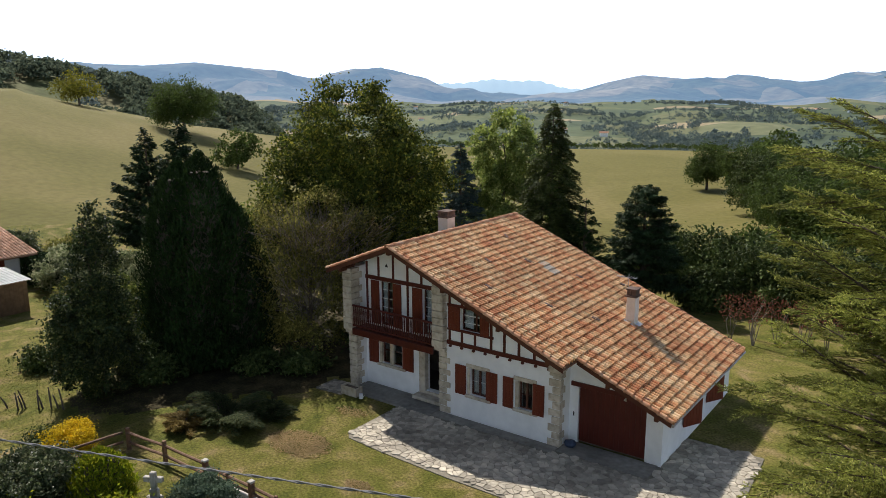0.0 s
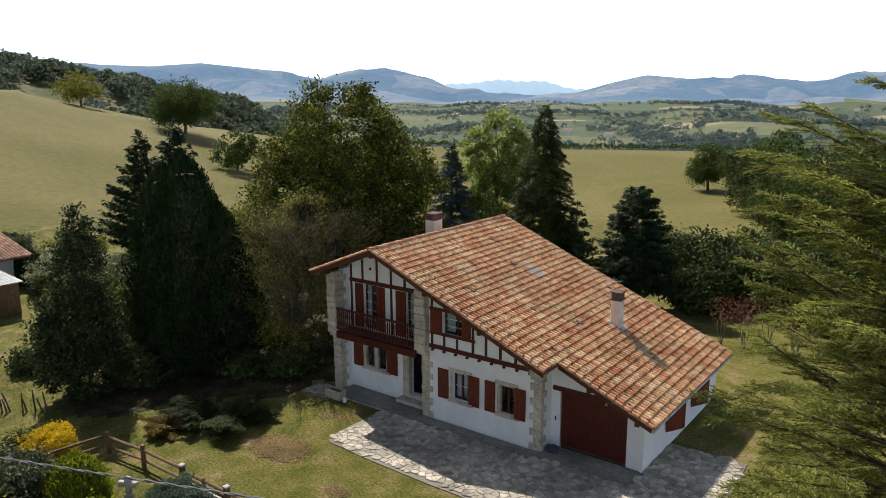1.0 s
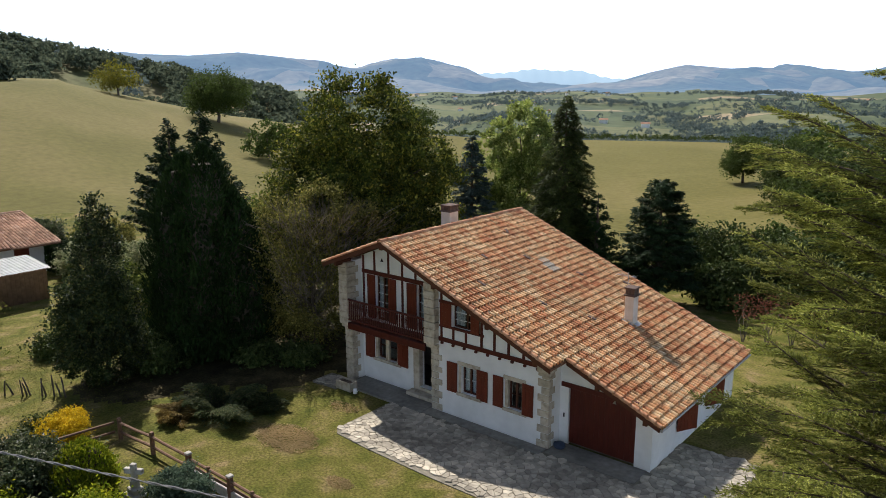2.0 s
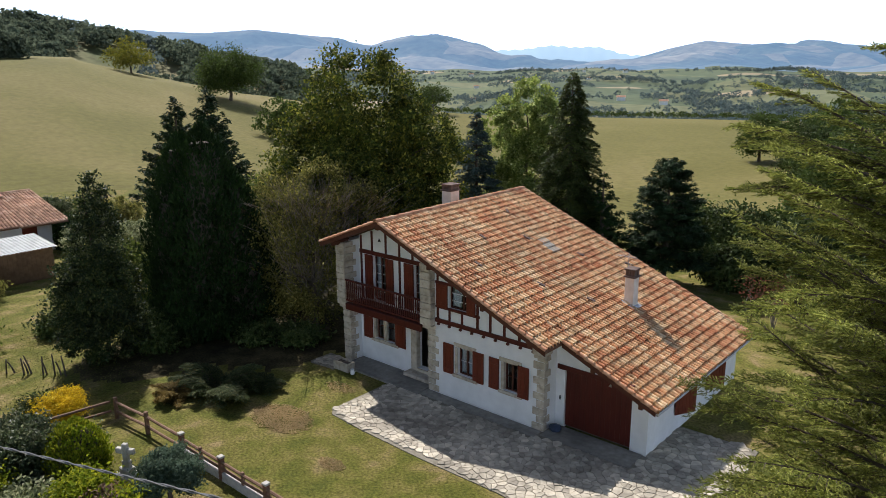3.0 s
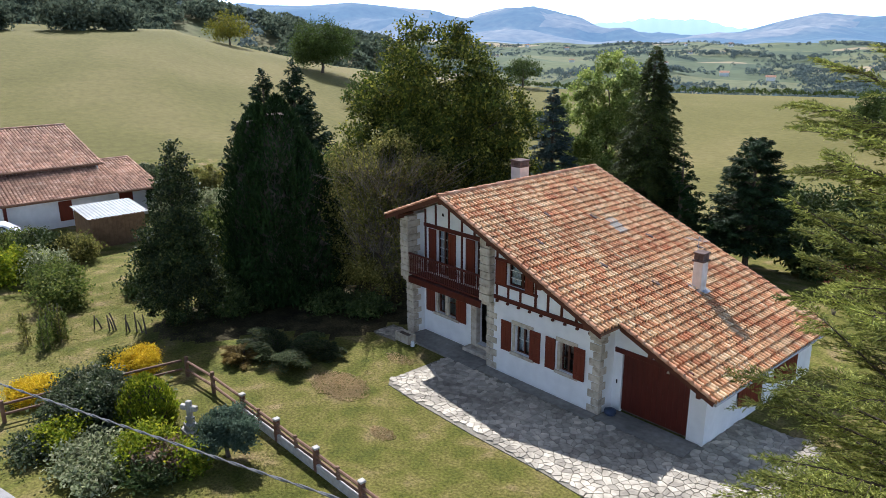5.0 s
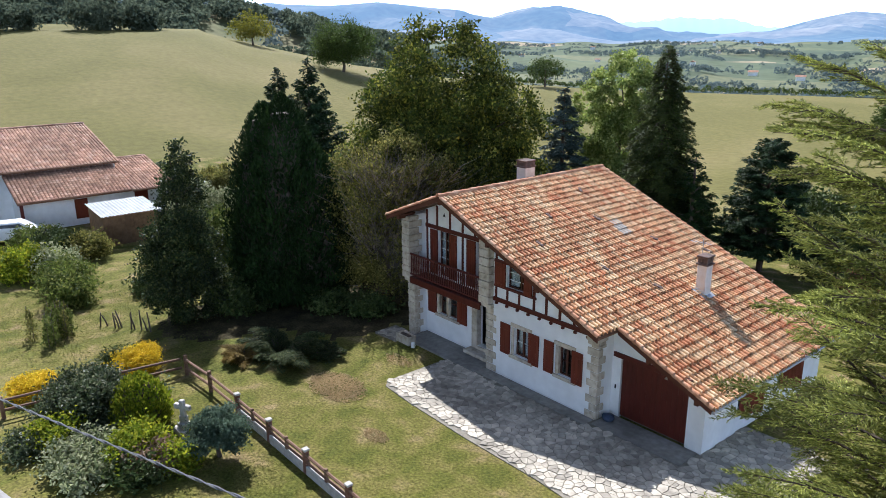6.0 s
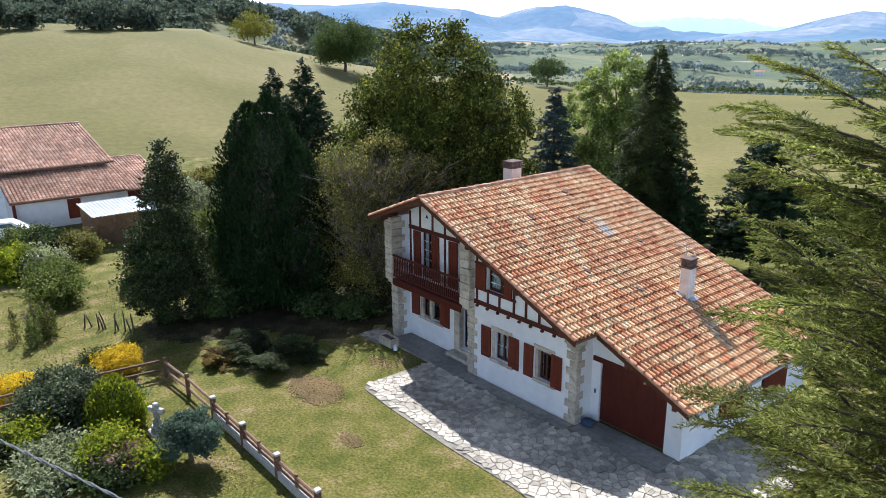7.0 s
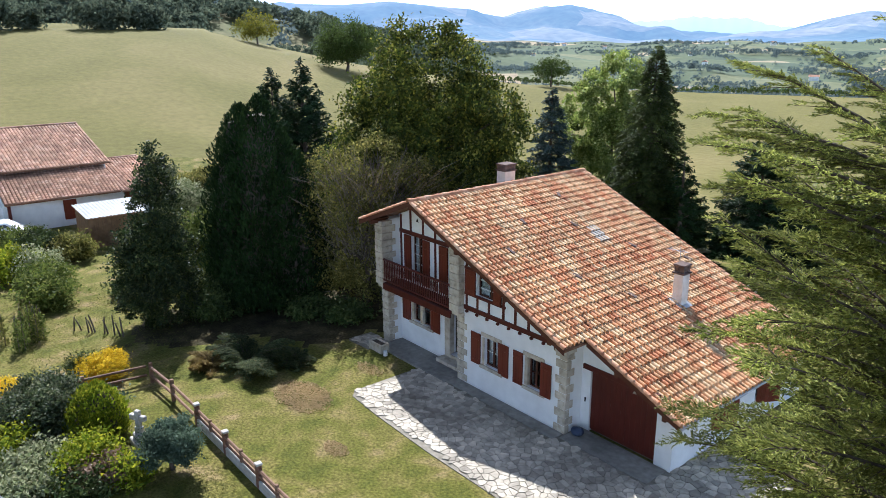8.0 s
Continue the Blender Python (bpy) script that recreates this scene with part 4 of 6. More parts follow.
def conifer(name, at, height, radius, material, label, whorls=26, per=9, n=16000, needle=0.28, droop=0.22, rise=0.1, bare=0.04, taper=1.0, thick=0.16, wide=0.34, category="conifer", tiers=0.0, profile=None):
    """A conifer: straight trunk, whorls of drooping boughs, each carrying flat sprays of needles."""
    th = thing(name, at, label, category)
    bm = bmesh.new()
    tube(bm, [(0, 0, -0.4), (0, 0, height * 0.3), (0, 0, height * 0.7), (0, 0, height * 0.98)], [thick * 1.2, thick, thick * 0.5, 0.02], 8)
    k = np.arange(whorls * per)
    hz = bare + (1 - bare) * (((k // per) + RNG.uniform(-0.45, 0.45, len(k))) / whorls).clip(0, 0.995)
    az = RNG.uniform(0, 2 * np.pi, len(k))
    prof = profile(hz) if profile else (1 - hz) ** taper
    R = radius * prof * RNG.uniform(0.75, 1.12, len(k)) + 0.1
    for i in range(0, len(k), 3):
        d = np.array([math.cos(az[i]), math.sin(az[i]), 0])
        z = hz[i] * height
        tube(bm, [(0, 0, z), tuple(d * R[i] * 0.5 + [0, 0, z + (rise - droop * 0.25) * R[i]]), tuple(d * R[i] * 0.92 + [0, 0, z + (rise - droop * 0.85) * R[i]])], [0.03 + 0.012 * R[i], 0.02, 0.008], 4)
    part("trunk", bm, M_BARK, th)
    w = R ** 1.3
    bi = RNG.choice(len(k), n, p=w / w.sum())
    t = RNG.uniform(0.18, 1.0, n) ** 0.75
    s = RNG.uniform(-1, 1, n) * wide * (1.15 - t)
    d = np.stack([np.cos(az[bi]), np.sin(az[bi]), np.zeros(n)], -1)
    side = np.stack([-d[:, 1], d[:, 0], np.zeros(n)], -1)
    Rb = R[bi][:, None]
    p = d * Rb * t[:, None] + side * (Rb * s[:, None]) + np.array([[0, 0, 1.0]]) * (hz[bi][:, None] * height + Rb * (rise * t - droop * t ** 2)[:, None] - np.abs(s)[:, None] * Rb * 0.15)
    p = p + RNG.normal(size=p.shape) * needle * 0.22
    along = unit(d * 0.8 + side * np.sign(s)[:, None] * 0.7 + np.array([[0, 0, -0.25]]) + 0.35 * RNG.normal(size=p.shape))
    facing = unit(np.array([[0, 0, 1.0]]) + 0.5 * d + 0.45 * RNG.normal(size=p.shape))
    blades("needles", p, along, facing, needle * RNG.uniform(0.7, 1.3, n), needle * RNG.uniform(0.25, 0.42, n), material, th)
    return th


def flame_tree(name, at, spires, n, material, label, spray=0.34, category="conifer"):
    """A dense cypress: upright sprays over one or more spires (dx, dy, height, radius)."""
    th = thing(name, at, label, category)
    bm = bmesh.new()
    for dx, dy, h, r in spires:
        tube(bm, [(dx, dy, -0.4), (dx, dy, h * 0.5), (dx, dy, h * 0.95)], [0.16, 0.1, 0.02], 7)
    part("trunk", bm, M_BARK, th)
    # unseen solid core added inside each spire, so that no light gets through
    for dx, dy, h, r in spires:
        bm = bmesh.new()
        tube(bm, [(dx, dy, 0.1 + h * s) for s in (0.04, 0.25, 0.5, 0.75, 0.92)], [r * c * 0.74 for c in (0.75, 1.0, 0.93, 0.68, 0.34)], 10)
        part("light_blocking_core", bm, M_BARK, th)
    sp = np.asarray(spires, dtype=float)
    wgt = sp[:, 2] * sp[:, 3]
    i = RNG.choice(len(sp), n, p=wgt / wgt.sum())
    s = RNG.beta(1.05, 1.5, n)
    prof = np.interp(s, [0, 0.06, 0.25, 0.5, 0.75, 0.92, 1.0], [0.72, 0.9, 1.0, 0.93, 0.68, 0.34, 0.04])
    a = RNG.uniform(0, 2 * np.pi, n)
    lump = 1 + 0.10 * np.sin(a * 5 + s * 23 + i) + 0.08 * np.sin(a * 11 - s * 31)
    rr = sp[i, 3] * prof * lump * RNG.uniform(0.72, 1.04, n)
    out = np.stack([np.cos(a), np.sin(a), np.zeros(n)], -1)
    p = np.stack([sp[i, 0] + out[:, 0] * rr, sp[i, 1] + out[:, 1] * rr, 0.25 + s * sp[i, 2]], -1)
    along = unit(np.array([[0, 0, 1.0]]) + 0.45 * out + 0.35 * RNG.normal(size=p.shape))
    facing = unit(out + 0.5 * RNG.normal(size=p.shape))
    blades("sprays", p, along, facing, spray * RNG.uniform(0.6, 1.3, n), spray * RNG.uniform(0.3, 0.5, n), material, th)
    return th


def bush(name, x, y, rx, ry, h, n, leaf, material, label, category="shrub", lift=0.0, group="", clump=0.18, clumps=60):
    z = gz(x, y)
    lobes = [(0, 0, h * 0.45 + lift, rx * 0.85, ry * 0.85, h * 0.55)] + [(rx * 0.5 * math.cos(a), ry * 0.5 * math.sin(a), h * random.uniform(0.35, 0.6) + lift, rx * 0.5, ry * 0.5, h * 0.42) for a in (0.4, 1.7, 2.9, 4.2, 5.4)]
    return broadleaf(name, (x, y, z), lobes, n, clumps, clump, leaf, material, label, trunk=(h * 0.5, max(rx, ry) * 0.7, 5, 0.05), category=category, group=group, hollow=0.5)


def at(x, y, dz=0.0):
    return (x, y, gz(x, y) + dz)


# holly by the garden corner
broadleaf("holly_tree", at(-29.9, 15.5), [(0, 0, 1.5, 1.95, 1.95, 1.5), (0.1, 0, 3.2, 1.6, 1.6, 2.0), (0, 0.1, 5.3, 1.1, 1.1, 1.9), (0.1, 0.1, 7.0, 0.5, 0.5, 1.4), (-0.5, -0.3, 2.8, 1.55, 1.55, 2.2)], 34000, 560, 0.17, 0.135, L_HOLLY, "glossy dark green holly of pyramid shape on the lawn's edge", trunk=(7.5, 1.2, 14, 0.13))
flame_tree("cypress", at(-28.6, 20.2), [(0, 0, 9.9, 2.2), (-0.9, -0.5, 9.5, 2.1), (0.7, 0.7, 8.0, 2.0), (-0.4, 1.0, 8.4, 2.0)], 64000, L_CYP, "dense nearly black cypress with twin tops", spray=0.23)
conifer("fir_tree", at(-53.7, 36.2), 11.6, 4.8, L_PINE, "dark fir with ragged top behind the cypress", whorls=20, per=9, n=17000, needle=0.42, droop=-0.1, rise=0.28, wide=0.28)
conifer("fir_tree", at(-56.4, 34.8), 10.8, 4.6, L_PINE, "dark ragged fir beside the field", whorls=18, per=9, n=15000, needle=0.42, droop=-0.1, rise=0.3, wide=0.28)
OAK = [(0, 0, 10.0, 3.4, 3.4, 3.4), (2.2, 1.2, 7.8, 3.0, 3.0, 3.0), (-2.0, -1.2, 7.4, 3.2, 3.0, 3.2), (-0.3, 2.0, 6.0, 3.6, 3.4, 3.2), (1.2, -1.6, 6.0, 3.2, 3.0, 3.2), (-2.6, -1.6, 4.4, 3.0, 3.0, 2.6), (2.6, 1.9, 4.2, 2.9, 2.9, 2.6)]
broadleaf("oak_tree", at(-27.6, 29.2), [tuple(0.92 * c for c in l[:2]) + (l[2],) + tuple(1.0 * c for c in l[3:]) for l in OAK], 105000, 1350, 0.28, 0.185, L_OAK, "large broad oak with yellow-green sunlit leaves", trunk=(8.0, 4.5, 16, 0.35))
broadleaf("maple_tree", at(-37.0, 30.5), [(0, 0, 3.6, 2.8, 2.8, 2.6), (1.6, -1, 4.6, 2.0, 2.0, 1.8)], 9000, 160, 0.36, 0.26, L_SHRUB, "yellow-green young tree between oak and cypress", trunk=(4.0, 2.0, 8, 0.13))
# thin brush with bare twigs before the oak
brush = broadleaf("overgrown_thicket", at(-25.4, 23.7), [(0, 0, 3.0, 2.6, 2.6, 3.0), (1.6, 1.4, 4.6, 1.9, 1.9, 2.6), (-1.8, -1.0, 4.6, 2.1, 2.1, 2.8), (0.2, 0.4, 6.4, 1.6, 1.6, 1.8), (-3.2, -1.8, 2.6, 1.7, 1.7, 2.2)], 30000, 800, 0.22, 0.13, L_BRUSH, "half-bare thicket of twigs and small olive leaves", trunk=(6.0, 3.0, 20, 0.12), category="thicket")
m = 1500
foot = np.stack([RNG.normal(0.5, 1.25, m), RNG.normal(0.2, 1.25, m), RNG.uniform(2.2, 6.6, m)], -1)
way = unit(np.stack([foot[:, 0] * 0.45 + RNG.normal(0, 0.5, m), foot[:, 1] * 0.45 + RNG.normal(0, 0.5, m), RNG.uniform(0.6, 1.6, m)], -1))
sticks("brushwood", foot, foot + way * RNG.uniform(0.5, 1.4, m)[:, None], np.full(m, 0.014), np.full(m, 0.005), M_TWIG, brush, "bare grey-brown twigs")
conifer("blue_spruce", at(-25.5, 36.4), 10.0, 2.7, L_BLUE, "blue-grey spruce behind the house", whorls=30, per=11, n=30000, needle=0.24, droop=0.16, taper=0.75)
POP = [(0, 0, 10.0, 2.1, 2.1, 2.4), (1.5, 0.8, 8.6, 1.9, 1.9, 2.8), (-1.6, -0.9, 8.4, 2.0, 2.0, 2.8), (0.2, 0.3, 6.2, 2.4, 2.4, 2.6), (2.1, 1.5, 6.4, 1.5, 1.5, 2.4), (-1.0, -0.6, 4.4, 2.0, 2.0, 2.2)]
broadleaf("poplar_tree", at(-27.0, 44.0), POP, 34000, 460, 0.20, 0.21, L_POPLAR, "airy light green poplars with glinting leaves", trunk=(11.0, 2.2, 14, 0.12))
conifer("spruce_tree", at(-20.6, 38.9), 12.2, 3.3, L_SPRUCE, "tall dark green spruce with drooping boughs", whorls=44, per=11, n=52000, needle=0.23, droop=0.42, rise=0.05, taper=0.68)
conifer("monkey_puzzle", at(-18.0, 38.2), 6.9, 2.7, L_CYP, "dark spiky monkey puzzle tree", whorls=13, per=9, n=9000, needle=0.26, droop=0.10, rise=0.24, wide=0.09)
conifer("spruce_tree", at(-16.4, 43.2), 7.6, 2.9, L_PINE, "bushy dark spruce beyond the roof", whorls=24, per=11, n=30000, needle=0.26, droop=0.05, rise=0.25, taper=0.5, bare=0.12)


# the cedar close by: rising boughs that arch over into feathery fronds
def cedar(name, foot, height, label):
    th = thing(name, foot, label, "cedar")
    bm = bmesh.new()
    tube(bm, [(0, 0, -0.4), (0.1, 0, height * 0.35), (-0.1, 0.1, height * 0.7), (0, 0, height)], [0.36, 0.27, 0.15, 0.03], 10)
    shoot0, shoot1, size = [], [], []
    wood0, wood1 = [], []
    count = 205
    for i in range(count):
        zt = float(np.interp((i + random.random()) / count, [0, 0.48, 0.90, 1.0], [2.4, 8.3, 12.4, height]))
        a = i * 2.39996 + random.uniform(-0.35, 0.35)
        R = float(np.interp(zt, [2.0, 4.0, 6.0, 7.6, 9.4, 10.4, 11.6, 12.3, 13.0, height], [3.6, 4.35, 4.8, 4.5, 4.6, 4.3, 4.0, 2.8, 1.6, 0.4])) * random.choice((0.6, 0.8, 0.9, 0.96, 1.02))
        d = Vector((math.cos(a), math.sin(a), 0))
        side = Vector((-d.y, d.x, 0))
        rise = random.uniform(0.02, 0.38) + 0.38 * min(1, max(0, (zt - 4) / 6))
        nod = random.uniform(0.02, 0.20)
        bend = random.uniform(-0.12, 0.12)
        z0 = zt - R * (rise - nod)

        def arc(t):
            return d * (R * t) + Vector((0, 0, z0 + R * (rise * t - nod * t ** 4))) + side * (bend * R * t * t)

        tube(bm, [arc(t) for t in (0, 0.3, 0.6, 0.85, 1.0)], [0.04 + 0.010 * R, 0.036, 0.024, 0.012, 0.004], 5)
        twigs = int(9 + 8 * R)
        for k in range(twigs):
            t = 0.20 + 0.80 * (k + random.random()) / twigs
            p = arc(t)
            sg = 1 if k % 2 else -1
            ln = (0.28 * R * (1.08 - t) + 0.20) * random.uniform(0.55, 1.25)
            w = (d * random.uniform(0.7, 1.1) + side * sg * random.uniform(0.35, 0.9) + Vector((0, 0, rise * 0.5 + random.uniform(-0.25, 0.18)))).normalized()
            sag = random.uniform(0.05, 0.45)
            wood0.append(p), wood1.append(p + w * ln + Vector((0, 0, -sag * ln * 0.6)))
            across = w.cross(Vector((0, 0, 1))).normalized()
            m = int(4 + ln * 13)
            for j in range(m):
                u = (j + random.random()) / m
                q = p + w * (ln * u) + Vector((0, 0, -sag * ln * u * u * 0.6))
                v = (w * random.uniform(0.7, 1.1) + across * (1 if j % 2 else -1) * random.uniform(0.3, 0.8) + Vector((0, 0, random.uniform(-0.35, 0.15)))).normalized()
                shoot0.append(q), shoot1.append(v), size.append(random.uniform(0.10, 0.22) * (1.2 - 0.6 * u))
    part("trunk", bm, M_BARK, th)
    sticks("branchwork", np.array(wood0), np.array(wood1), np.full(len(wood0), 0.010), np.full(len(wood0), 0.003), M_BARK, th)
    # needles stand in two ranks along each shoot, and end in a tuft
    per = 9
    q = np.repeat(np.array(shoot0), per, 0)
    v = np.repeat(np.array(shoot1), per, 0)
    ln = np.repeat(np.array(size), per)
    n = len(q)
    f = (np.tile(np.arange(per), n // per) + RNG.uniform(0, 1, n)) / per
    way = unit(v + RNG.normal(0, 0.33, (n, 3)))
    p = q + v * (ln * f)[:, None] + way * 0.03
    face = unit(np.array([[0, 0, 1.0]]) + RNG.normal(0, 0.4, (n, 3)))
    blades("needles", p, way, face, RNG.uniform(0.06, 0.105, n), RNG.uniform(0.014, 0.026, n), L_CEDAR, th)
    return th


cedar("cedar_tree", at(0.8, 16.8), 15.6, "tall cedar with drooping feathery yellow-green boughs by the drive")


# ---- garden ----
def stone_cross(x, y):
    z = gz(x, y)
    th = thing("garden_cross", (x, y, z), "weathered pale stone cross on a rough plinth", "stone cross")
    for i, (w, h0, h1) in enumerate(((0.62, -0.1, 0.22), (0.42, 0.22, 0.40))):
        boxed("plinth_step", (-w / 2, w / 2, -w / 2 * 0.8, w / 2 * 0.8, h0, h1), M_POST, th, bevel=0.03)
    bm = bmesh.new()
    m = Matrix.Rotation(radians(28), 4, "Z")
    box(bm, -0.13, 0.13, -0.08, 0.08, 0.40, 0.62, m)
    box(bm, -0.085, 0.085, -0.07, 0.07, 0.62, 1.16, m)
    box(bm, -0.30, -0.085, -0.07, 0.07, 0.84, 1.01, m)
    box(bm, 0.085, 0.30, -0.07, 0.07, 0.84, 1.01, m)
    part("cross", worn(bm, 0.018), M_POST, th)


bush("golden_shrub", -24.9, 11.4, 1.05, 0.95, 1.0, 15000, 0.07, L_YELLOW, "rounded golden-yellow shrub by the fence corner", group="golden shrubs", clump=0.09, clumps=320)
bush("golden_shrub", -25.3, 7.9, 0.95, 0.9, 0.85, 12000, 0.07, L_YELLOW, "rounded golden-yellow shrub near the road", group="golden shrubs", clump=0.09, clumps=280)
bush("green_shrub", -25.6, 10.9, 0.7, 0.6, 0.85, 4500, 0.08, L_WOOD, "small dark green shrub beside the golden one")
bush("rhododendron", -21.9, 8.8, 1.85, 1.5, 1.75, 15000, 0.12, L_RHODO, "large glossy rhododendron with silvery leaf tips", clump=0.2, clumps=150)
flame_tree("thuja", at(-20.0, 10.0, -0.15), [(0, 0, 1.66, 0.9), (0.2, 0.15, 1.7, 0.7), (-0.2, 0.1, 1.68, 0.7), (0.1, -0.25, 1.62, 0.7), (-0.3, -0.2, 1.6, 0.62), (0.3, -0.1, 1.6, 0.6)], 13000, L_LIME, "rounded lime-tipped thuja, brown on top", spray=0.14, category="shrub")
stone_cross(-18.6, 10.8)
jt = broadleaf("juniper", at(-16.6, 11.05), [(0, 0, 1.05, 0.62, 0.6, 0.42), (0.5, 0.25, 1.0, 0.5, 0.5, 0.3), (-0.55, -0.1, 0.85, 0.5, 0.5, 0.32), (0.15, -0.45, 0.75, 0.5, 0.45, 0.3), (-0.3, 0.45, 1.15, 0.4, 0.4, 0.3), (0.75, 0.1, 0.75, 0.35, 0.35, 0.25)], 12000, 150, 0.09, 0.085, L_JUNI, "blue-green juniper trimmed in clouds on a bent trunk", trunk=(0.9, 0.8, 7, 0.07), category="shrub")
bush("lime_shrub", -18.0, 9.2, 0.95, 0.9, 1.05, 3800, 0.12, L_LIME, "lime-green shrub of small bright leaves")
bush("lime_shrub", -16.7, 9.9, 0.55, 0.6, 0.95, 2000, 0.12, L_LIME, "slim lime-green shrub beside the faded hydrangea")
bush("hydrangea", -17.1, 9.2, 0.8, 0.8, 0.95, 1800, 0.15, L_HYDR, "faded pinkish-brown hydrangea with dry heads", clump=0.1, clumps=60)
# darker woodland leaves here put shade into the hydrangea's colour
bush("hydrangea", -16.8, 8.7, 0.8, 0.7, 0.7, 1600, 0.14, L_WOOD, "low hydrangea foliage, leaf colour darkened for shade")
bush("lime_shrub", -20.4, 7.6, 0.75, 0.7, 0.9, 2600, 0.11, L_LIME, "small rounded lime-green shrub")
bush("dogwood", -18.9, 7.9, 1.1, 0.9, 0.7, 3200, 0.14, L_VARIEG, "low pale variegated shrub", group="variegated shrubs")
bush("dogwood", -17.9, 7.5, 1.1, 0.9, 0.6, 3200, 0.14, L_VARIEG, "low pale variegated shrub beside the road", group="variegated shrubs")
bush("dogwood", -19.9, 8.6, 0.9, 0.7, 0.5, 1800, 0.13, L_RHODO, "low grey-green ground cover shrub")
bush("cotoneaster", -20.6, 6.7, 0.9, 0.6, 0.5, 1700, 0.12, L_RHODO, "low sprawling grey-green shrub by the road")
bush("lavender", -21.7, 10.6, 0.8, 0.5, 0.7, 1500, 0.13, L_JUNI, "low grey-blue shrub behind the rhododendron")


def spreading_juniper(x, y, rx, ry, h, material, label, n=4200, arms=34):
    """A low juniper: arching arms fan out in tiers, each a flat feathered spray."""
    th = thing("prostrate_juniper", at(x, y), label, "shrub")
    az = RNG.uniform(0, 2 * np.pi, arms)
    ln = RNG.uniform(0.55, 1.08, arms)
    up = RNG.uniform(0.35, 1.1, arms)
    i = RNG.integers(0, arms, n)
    t = RNG.uniform(0.08, 1, n) ** 0.8
    s = RNG.normal(0, 0.16, n) * (1.25 - t)
    d = np.stack([np.cos(az[i]) * rx, np.sin(az[i]) * ry, np.zeros(n)], -1)
    side = np.stack([-d[:, 1], d[:, 0], np.zeros(n)], -1)
    lift = h * up[i] * (1.9 * t - 1.25 * t * t) - 0.25 * h * np.abs(s) + RNG.normal(0, 0.03, n)
    p = d * (ln[i] * t)[:, None] + side * s[:, None] + np.array([[0, 0, 1.0]]) * np.maximum(lift, 0.03)[:, None]
    way = unit(d + side * np.sign(s)[:, None] * 0.6 + np.array([[0, 0, 0.25]]) + 0.3 * RNG.normal(size=p.shape))
    blades("sprays", p, way, unit(np.array([[0, 0, 1.0]]) + 0.45 * RNG.normal(size=p.shape)), RNG.uniform(0.10, 0.22, n), RNG.uniform(0.025, 0.055, n), material, th)
    bm = bmesh.new()
    for k in range(arms):
        c, g = math.cos(az[k]) * rx * ln[k], math.sin(az[k]) * ry * ln[k]
        tube(bm, [(0, 0, -0.1), (c * 0.4, g * 0.4, h * up[k] * 0.52), (c * 0.85, g * 0.85, h * up[k] * 0.68)], [0.04, 0.022, 0.008], 5)
    part("branch", bm, M_BARK, th)


spreading_juniper(-21.9, 15.9, 2.0, 1.6, 1.25, L_JUNI2, "low spreading olive-green juniper on the lawn", 12000)
spreading_juniper(-22.9, 14.8, 1.2, 0.9, 0.6, L_RUST, "low spreading juniper turning rust-brown", 6500)
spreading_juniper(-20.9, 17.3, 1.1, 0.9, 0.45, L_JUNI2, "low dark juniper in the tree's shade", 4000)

# fence: wooden rails, then rails between concrete posts on a low wall
fence = thing("garden_fence", (0, 0, 0), "brown wooden rail fence on pale concrete posts and low wall", "fence")
FX = [-23.1 + 2.22 * k for k in range(10)]
FY = 12.62
for k, x in enumerate(FX):
    z = gz(x, FY)
    if k < 2:
        boxed("post", (x - 0.06, x + 0.06, FY - 0.06, FY + 0.06, z - 0.3, z + 0.82), M_FENCEWOOD, fence, bevel=0.01)
    else:
        pst = boxed("post", (x - 0.075, x + 0.075, FY - 0.075, FY + 0.075, z - 0.3, z + 0.72), M_POSTD, fence, "brown post with pale cap", 0.01)
        boxed("cap", (x - 0.095, x + 0.095, FY - 0.095, FY + 0.095, z + 0.722, z + 0.79), M_POST, pst, "pale concrete cap", 0.015)
    if k:
        x0, z0 = FX[k - 1], gz(FX[k - 1], FY)
        for h in ((0.30, 0.66) if k <= 2 else (0.40, 0.60)):
            bm = bmesh.new()
            tube(bm, [(x0 + 0.03, FY - 0.02, z0 + h), ((x0 + x) / 2, FY - 0.02, (z0 + z) / 2 + h - 0.012), (x - 0.03, FY - 0.02, z + h)], [0.05, 0.048, 0.05], 6)
            part("rail", bm, M_FENCEWOOD, fence)
        if k > 2:
            xm, zm = (x0 + x) / 2, (z0 + z) / 2
            boxed("short_post", (xm - 0.05, xm + 0.05, FY - 0.05, FY + 0.03, zm + 0.22, zm + 0.68), M_FENCEWOOD, fence, bevel=0.008)
            boxed("low_wall", (x0 + 0.08, x - 0.08, FY - 0.07, FY + 0.07, min(z0, z) - 0.3, zm + 0.27), M_POST, fence, bevel=0.01)
side = thing("garden_fence", (0, 0, 0), "weathered brown rail fence running to the road", "fence")
SY = [12.5, 10.4, 8.3, 6.7]
SX = [-23.25, -23.6, -23.9, -24.1]
for k in range(4):
    z = gz(SX[k], SY[k])
    if k:
        boxed("post", (SX[k] - 0.06, SX[k] + 0.06, SY[k] - 0.06, SY[k] + 0.06, z - 0.3, z + 0.8), M_FENCEWOOD, side, bevel=0.01)
        for h in (0.30, 0.66):
            bm = bmesh.new()
            tube(bm, [(SX[k - 1], SY[k - 1], gz(SX[k - 1], SY[k - 1]) + h), (SX[k], SY[k], z + h)], [0.05, 0.05], 6)
            part("rail", bm, M_FENCEWOOD, side)

